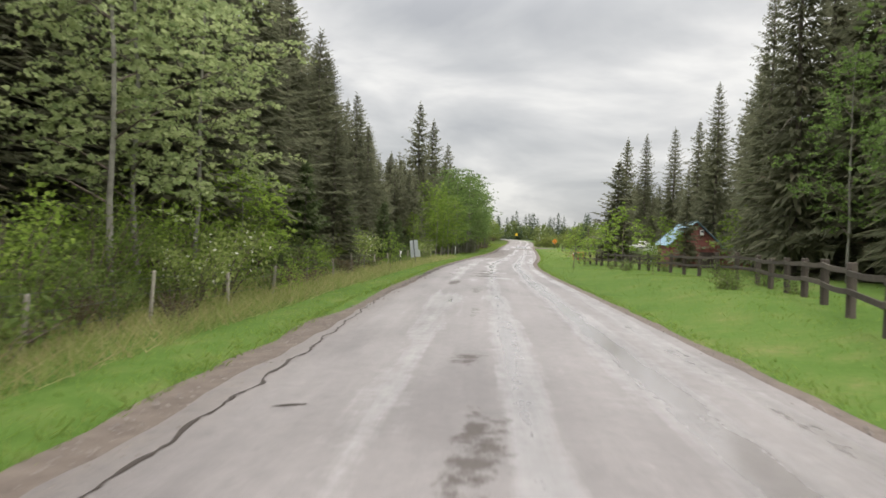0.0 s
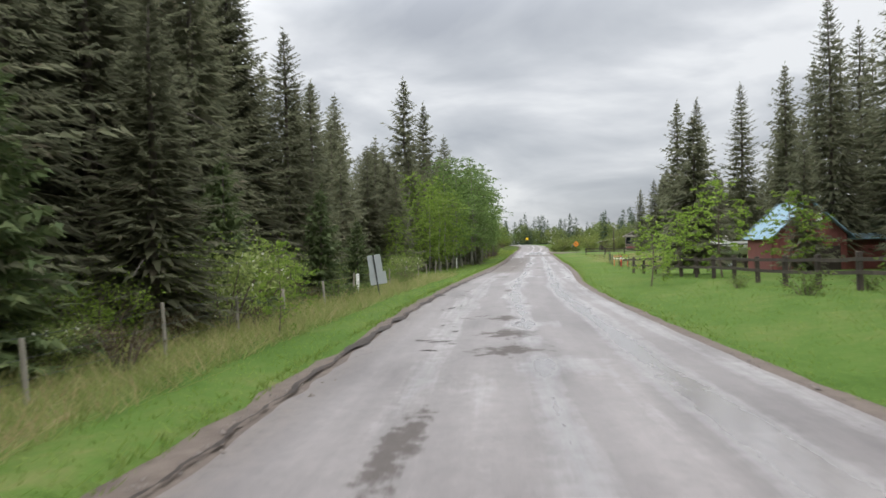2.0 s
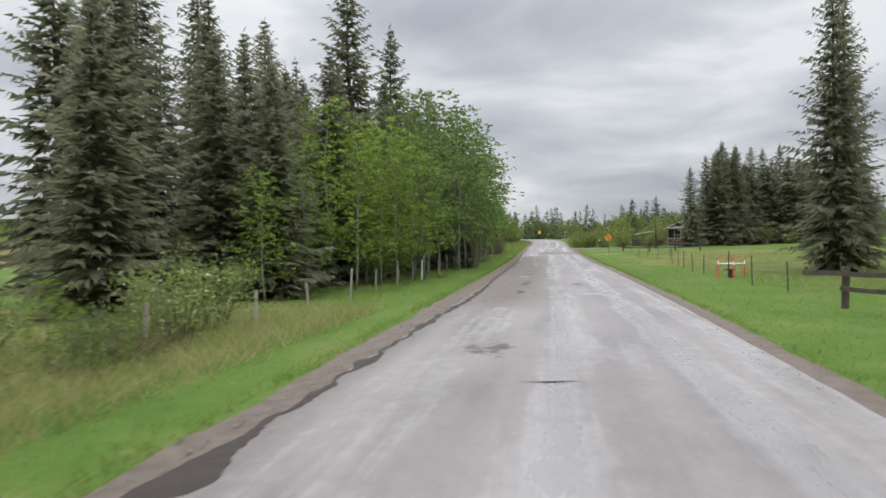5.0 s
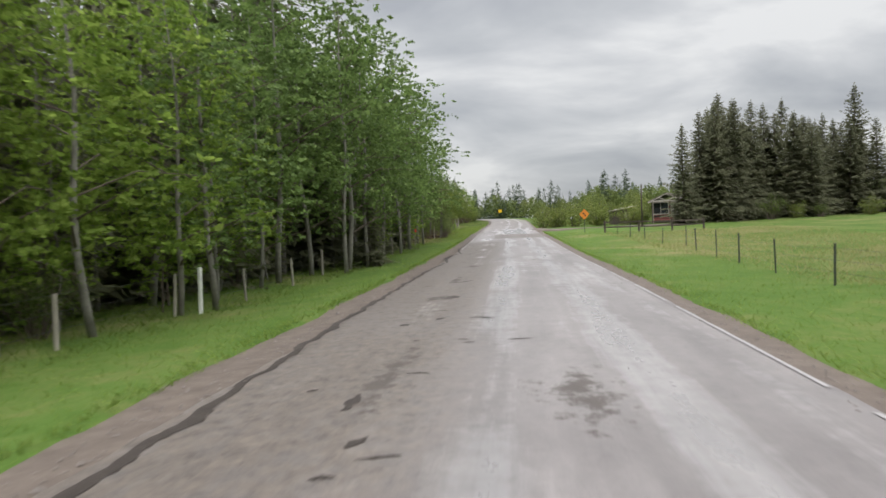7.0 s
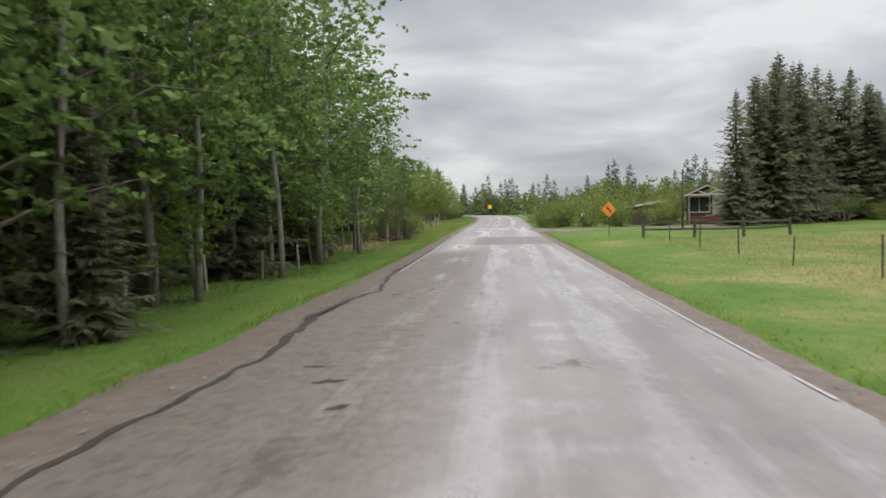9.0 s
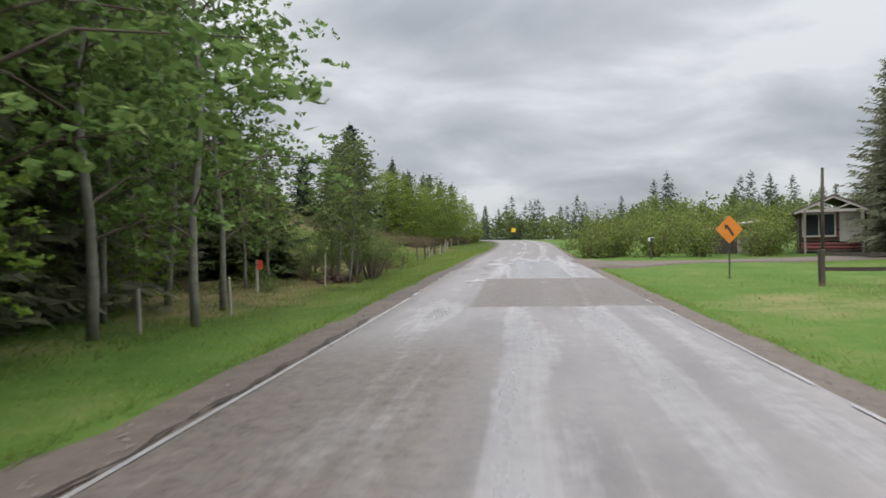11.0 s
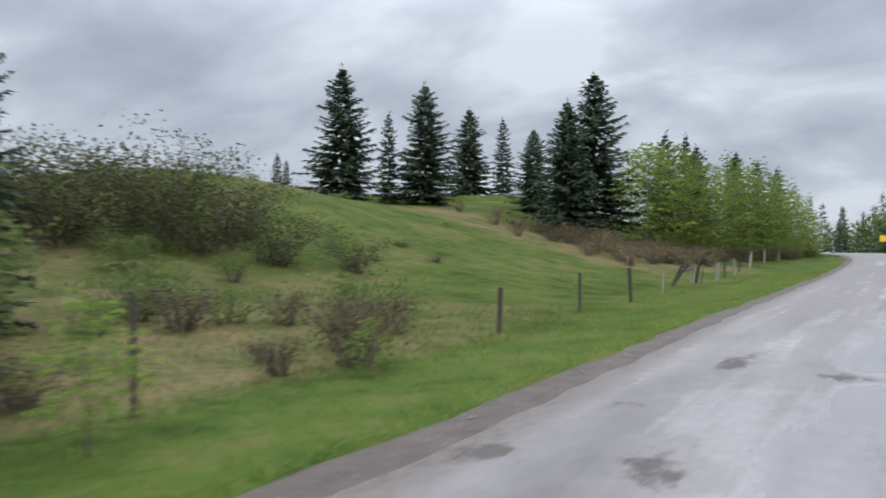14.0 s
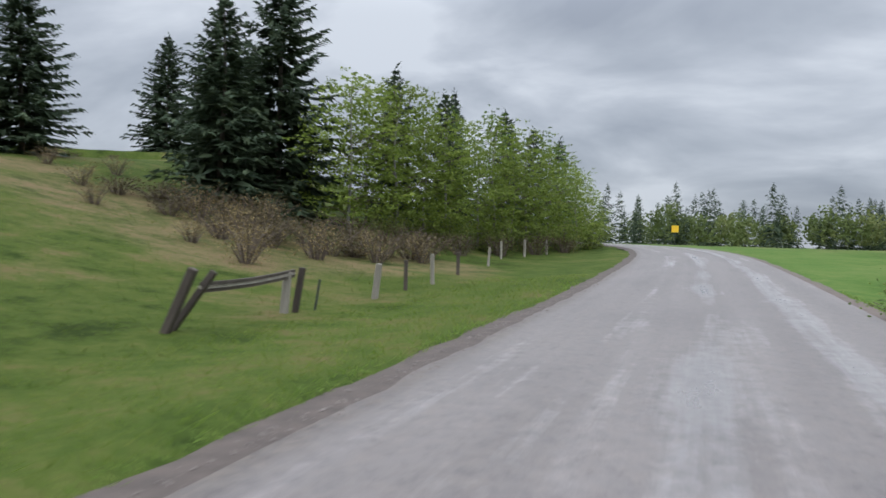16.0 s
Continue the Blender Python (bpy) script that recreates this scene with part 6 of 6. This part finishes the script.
# ---- road details ----
def road_point(u, i):
    n = np.array((TANG[i, 1], -TANG[i, 0]))
    return LINE[i] + n * u


CRACK_IN = [(4, 0.35), (12, 0.3), (18, 0.1), (24, -0.05), (37, -0.2), (45, -0.1), (57, 0.0), (76, 0.1), (81, 0.27), (87, 0.22), (94, 0.02), (108, -0.06), (112, 0.05), (115, 0.22), (117.5, 0.03), (119, -0.16), (121, -0.08), (122.5, 0.12), (123.7, 0.36), (126, 0.12), (130, -0.18), (134, -0.06), (150, -0.1)]
CRACK_WIDE = [(4, 0.04), (13, 0.05), (16, 0.03), (32, 0.04), (38, 0.16), (60, 0.22), (72, 0.12), (78, 0.2), (92, 0.14), (104, 0.1), (112, 0.1), (118, 0.16), (124, 0.15), (134, 0.06), (150, 0.05)]


def edge_crack():
    """Dark ragged line of mud and standing water where the asphalt has broken off."""
    rnd = random.Random(3)
    i0, i1 = (int(np.argmin(np.abs(LINE[:, 1] - y))) for y in (4, 146))
    verts, faces = [], []
    n = (i1 - i0) * 8
    for j in range(n):
        i = i0 + j / 8
        a = int(i)
        f = i - a
        c = LINE[a] * (1 - f) + LINE[a + 1] * f
        t, y = TANG[a], c[1]
        h = float(lookup(HALF, y))
        half = h + float(lookup(LEFT_MORE, y))
        swell = 0.5 + 0.5 * math.sin(y * 1.9 + 1.3 * math.sin(y * 0.73)) * math.sin(y * 0.61 + 0.7)
        # strung puddles in one stretch, an even line elsewhere
        beads = float(lookup([(30, 0.2), (38, 1.0), (66, 1.0), (76, 0.25), (104, 0.35), (150, 0.6)], y))
        w = float(lookup(CRACK_WIDE, y)) * (1 - beads + beads * (0.25 + 2.2 * swell ** 2.5))
        mid = -half + float(lookup(CRACK_IN, y)) + 0.03 * math.sin(y * 2.3) + 0.03 * math.sin(y * 5.1)
        for o in (mid - w * 0.5 + rnd.uniform(-0.015, 0.015), mid + w * 0.5 + rnd.uniform(-0.025, 0.025)):
            p = c + np.array((t[1], -t[0])) * o
            verts.append((p[0], p[1], float(lookup(HEIGHT, y)) + 0.041 - 0.04 * min(1.0, abs(o) / h) ** 2 + (0.006 if -o > half else 0.0)))
        if j:
            q = 2 * j
            faces.append((q - 2, q - 1, q + 1, q))
    me = mesh_of("edge_crack", verts, faces, MUD)
    return tagged(new("edge_crack", me), "dark muddy broken edge of the asphalt", "road edge", kind="structure")


edge_crack()


def crack(x, y, turn, length, width, seed):
    """A short ragged crack or broken hollow in the asphalt."""
    rnd = random.Random(seed)
    n = 9
    d, e = (math.cos(radians(turn)), math.sin(radians(turn))), (-math.sin(radians(turn)), math.cos(radians(turn)))
    top, low = [], []
    for k in range(n):
        f = k / (n - 1)
        a, w = (f - 0.5) * length, width * (0.25 + math.sin(math.pi * f)) * rnd.uniform(0.5, 1.2)
        m = rnd.uniform(-0.3, 0.3) * width
        for row, o in ((top, m + w / 2), (low, m - w / 2)):
            row.append((x + d[0] * a + e[0] * o, y + d[1] * a + e[1] * o))
    pts = top + low[::-1]
    u, v = along([p[0] for p in pts], [p[1] for p in pts])
    z = lookup(HEIGHT, [p[1] for p in pts]) + 0.035 - 0.04 * np.clip(np.abs(u) / lookup(HALF, v), 0, 1) ** 2 + 0.006
    verts = [(p[0], p[1], float(h)) for p, h in zip(pts, z)]
    faces = [(k, k + 1, 2 * n - 2 - k, 2 * n - 1 - k) for k in range(n - 1)]
    return tagged(new("crack", mesh_of("crack", verts, faces, MUD)), "dark crack in the worn asphalt", "crack", kind="structure")


for k, spec in enumerate(((0.1, 8.0, 20, 0.35, 0.08), (1.7, 38.5, 15, 0.5, 0.12), (2.6, 43.6, 30, 0.5, 0.1), (1.75, 46.6, 70, 0.6, 0.12), (2.25, 55.3, 10, 0.5, 0.14), (2.0, 52.6, 20, 0.4, 0.12), (1.6, 57.0, 30, 0.5, 0.16), (4.6, 60.0, 5, 0.7, 0.08), (5.2, 67.0, 0, 0.8, 0.07), (6.5, 86.7, 12, 0.35, 0.06), (8.1, 92.0, 0, 0.35, 0.06), (5.8, 84.0, 75, 0.9, 0.14), (6.1, 88.5, 80, 0.7, 0.12), (7.2, 98.6, 40, 0.5, 0.3), (7.7, 103.2, 60, 0.8, 0.14), (8.3, 113.6, 10, 0.4, 0.12))):
    crack(*spec, k)
chips = random.Random(5)
for k in range(46):
    y = chips.choice((chips.uniform(34, 60), chips.uniform(80, 130)))
    x = left_edge(y) + chips.uniform(0.7, 2.9)
    crack(x, y, chips.uniform(-30, 70), chips.uniform(0.12, 0.34), chips.uniform(0.04, 0.12), 100 + k)


def line_paint(name, side, y0, y1, width, gaps):
    """A worn edge line, broken where the paint has gone."""
    rnd = random.Random(y0 + side)
    i0, i1 = (int(np.argmin(np.abs(LINE[:, 1] - y))) for y in (y0, y1))
    verts, faces = [], []
    for i in range(i0, i1):
        if rnd.random() < gaps:
            continue
        q = len(verts)
        for j in (i, i + 1):
            half = float(lookup(HALF, LINE[j, 1]) + lookup(RIGHT_MORE if side > 0 else LEFT_MORE, LINE[j, 1]))
            z = float(lookup(HEIGHT, LINE[j, 1])) + 0.035 - 0.04 + 0.012
            for o in (half - 0.06 - width / 2, half - 0.06 + width / 2):
                p = road_point(side * o, j)
                verts.append((p[0], p[1], z))
        faces.append((q, q + 1, q + 3, q + 2))
    me = mesh_of(name, verts, faces, PAINT)
    return tagged(new(name, me), "worn white edge line on the asphalt", "road marking", kind="structure")


line_paint("edge_line_right", 1, 76, 150, 0.05, 0.1)
line_paint("edge_line_left", -1, 130, 152, 0.06, 0.1)


def driveway():
    """Gravel entrance that leaves the road to the right."""
    verts, faces = [], []
    rows = 16
    for k in range(rows):
        f = k / (rows - 1)
        x = 16.5 + 20 * f
        c, w = 170.5 + 2.5 * f * f, 6.0 - 3.6 * min(1, f * 3)
        for s in (-1.06, -1, -0.5, 0, 0.5, 1, 1.06):
            y = c + s * w
            verts.append((x, y, gz(x, y) + 0.05 + (0.12 if f < 0.16 else 0) - (0.5 if abs(s) > 1 else 0)))
    faces = [(7 * a + b, 7 * a + b + 7, 7 * a + b + 8, 7 * a + b + 1) for a in range(rows - 1) for b in range(6)]
    me = mesh_of("driveway", verts, faces, GRAVEL, True)
    return tagged(new("driveway", me), "brown gravel driveway entrance", "driveway", kind="structure")


driveway()


# ---- loose stones ----
def stones(count, seed):
    """Crushed gravel lying loose on both shoulders and along the asphalt's edge."""
    rng = np.random.default_rng(seed)
    y = rng.uniform(3, 214, count)
    side = np.where(rng.random(count) < 0.6, -1, 1)
    edge = lookup(HALF, y) + np.where(side < 0, lookup(LEFT_MORE, y), lookup(RIGHT_MORE, y))
    room = np.where(side < 0, lookup(SHOULDER, y), lookup(RIGHT_SHOULDER, y))
    o = np.clip(rng.normal(0.25, 0.25, count), -0.3, room - 0.2 - rng.uniform(0, 0.2, count))
    x = lookup(CENTRE, y) + side * (edge + o)
    z = lookup(HEIGHT, y) + 0.012 - 0.04 - np.clip(o, 0, 1) * 0.04 + np.where(o < 0, 0.014, 0)
    r = rng.uniform(0.008, 0.03, count) * np.where(rng.random(count) < 0.06, 1.8, 1)
    a = rng.uniform(0, 6.28, count)
    ca, sa = np.cos(a), np.sin(a)
    c = np.stack([x, y, z], 1)
    ring = [c + np.stack([r * k0 * ca - r * k1 * sa, r * k0 * sa + r * k1 * ca, r * rng.uniform(0.1, 0.5, count)], 1) for k0, k1 in ((1, 0), (0, 0.8), (-1, 0), (0, -0.7))]
    v = np.stack(ring + [c + np.stack([0 * r, 0 * r, r * 0.95], 1)], 1).reshape(-1, 3)
    q = 5 * np.arange(count)[:, None]
    f = np.concatenate([q + np.array((k, (k + 1) % 4, 4)) for k in range(4)])
    me = mesh_of("gravel", v.tolist(), f.tolist(), STONE)
    return tagged(new("gravel", me), "loose crushed stones on the road's shoulders", "gravel", kind="stuff")


stones(9000, 8)


# ---- grass ----
def grass(name, count, place, high, wide, mat, label, seed):
    rng = np.random.default_rng(seed)
    x, y = place(rng, count)
    z = ground_height(x, y)
    n = len(x)
    a = rng.uniform(0, 6.28, n)
    h = high * rng.uniform(0.5, 1.25, n)
    w = wide * rng.uniform(0.6, 1.3, n)
    lean = rng.normal(0, 0.75, (n, 2)) * h[:, None]
    base = np.stack([x, y, z - 0.02], 1)
    side = np.stack([np.cos(a), np.sin(a), np.zeros(n)], 1) * w[:, None]
    tip = base + np.stack([lean[:, 0], lean[:, 1], h * 0.8], 1)
    v = np.stack([base - side, base + side, tip], 1).reshape(-1, 3)
    me = mesh_of(name, v.tolist(), np.arange(3 * n).reshape(-1, 3).tolist(), mat)
    return tagged(new(name, me), label, "grass", kind="stuff")


def beside(side, y0, y1, near, far, power=1.0):
    def place(rng, count):
        y = rng.uniform(y0, y1, count)
        c = lookup(CENTRE, y) + side * (lookup(HALF, y) + lookup(LEFT_MORE if side < 0 else RIGHT_MORE, y))
        o = near + (far - near) * rng.uniform(0, 1, count) ** power
        return c + side * o, y
    return place


def fringe(side, y0, y1):
    """Tufts that hang over the gravel's outer edge."""
    def place(rng, count):
        y = rng.uniform(y0, y1, count)
        more, band = (LEFT_MORE, SHOULDER) if side < 0 else (RIGHT_MORE, RIGHT_SHOULDER)
        o = lookup(HALF, y) + lookup(more, y) + lookup(band, y) + rng.normal(0.02, 0.1, count) + 0.1 * np.sin(y * 2.1) * np.sin(y * 0.9)
        return lookup(CENTRE, y) + side * o, y
    return place


grass("fringe_grass", 13000, fringe(-1, 3, 212), 0.12, 0.012, BLADE, "ragged green grass along the gravel's edge", 11)
grass("fringe_grass", 9000, fringe(1, 8, 212), 0.11, 0.012, BLADE, "ragged green grass along the gravel's edge", 12)
grass("verge_grass", 30000, beside(-1, 2, 152, 0.9, 4.6), 0.11, 0.009, BLADE, "short lush green verge grass", 1)
grass("verge_grass", 17000, beside(-1, 152, 216, 0.75, 4.6), 0.13, 0.009, BLADE_VERGE, "deep green verge grass below the hill", 6)
grass("verge_grass", 30000, beside(1, 4, 160, 0.6, 7.5, 1.2), 0.13, 0.01, BLADE, "short lush green verge grass", 2)
grass("wild_grass", 44000, beside(-1, 3, 80, 2.0, 9.0), 0.56, 0.012, BLADE_WILD, "tall wild grass with dry brown stalks", 3)
grass("wild_grass", 15000, beside(-1, 150, 184, 3.2, 13.0), 0.2, 0.01, BLADE_DULL, "tall wild grass with dry brown stalks", 7)
grass("wild_grass", 14000, beside(-1, 80, 150, 3.6, 9.5), 0.25, 0.012, BLADE, "long green grass below the aspens", 8)
grass("meadow_grass", 16000, beside(-1, 172, 214, 4.0, 22.0, 1.3), 0.13, 0.01, BLADE_DEEP, "green meadow grass on the hill", 4)
grass("meadow_grass", 14000, beside(1, 12, 150, 5.0, 24.0), 0.15, 0.01, BLADE, "longer meadow grass along the fence", 5)
grass("meadow_grass", 26000, beside(1, 84, 152, 5.5, 22.0), 0.34, 0.01, BLADE_WILD, "long yellowing meadow grass", 9)
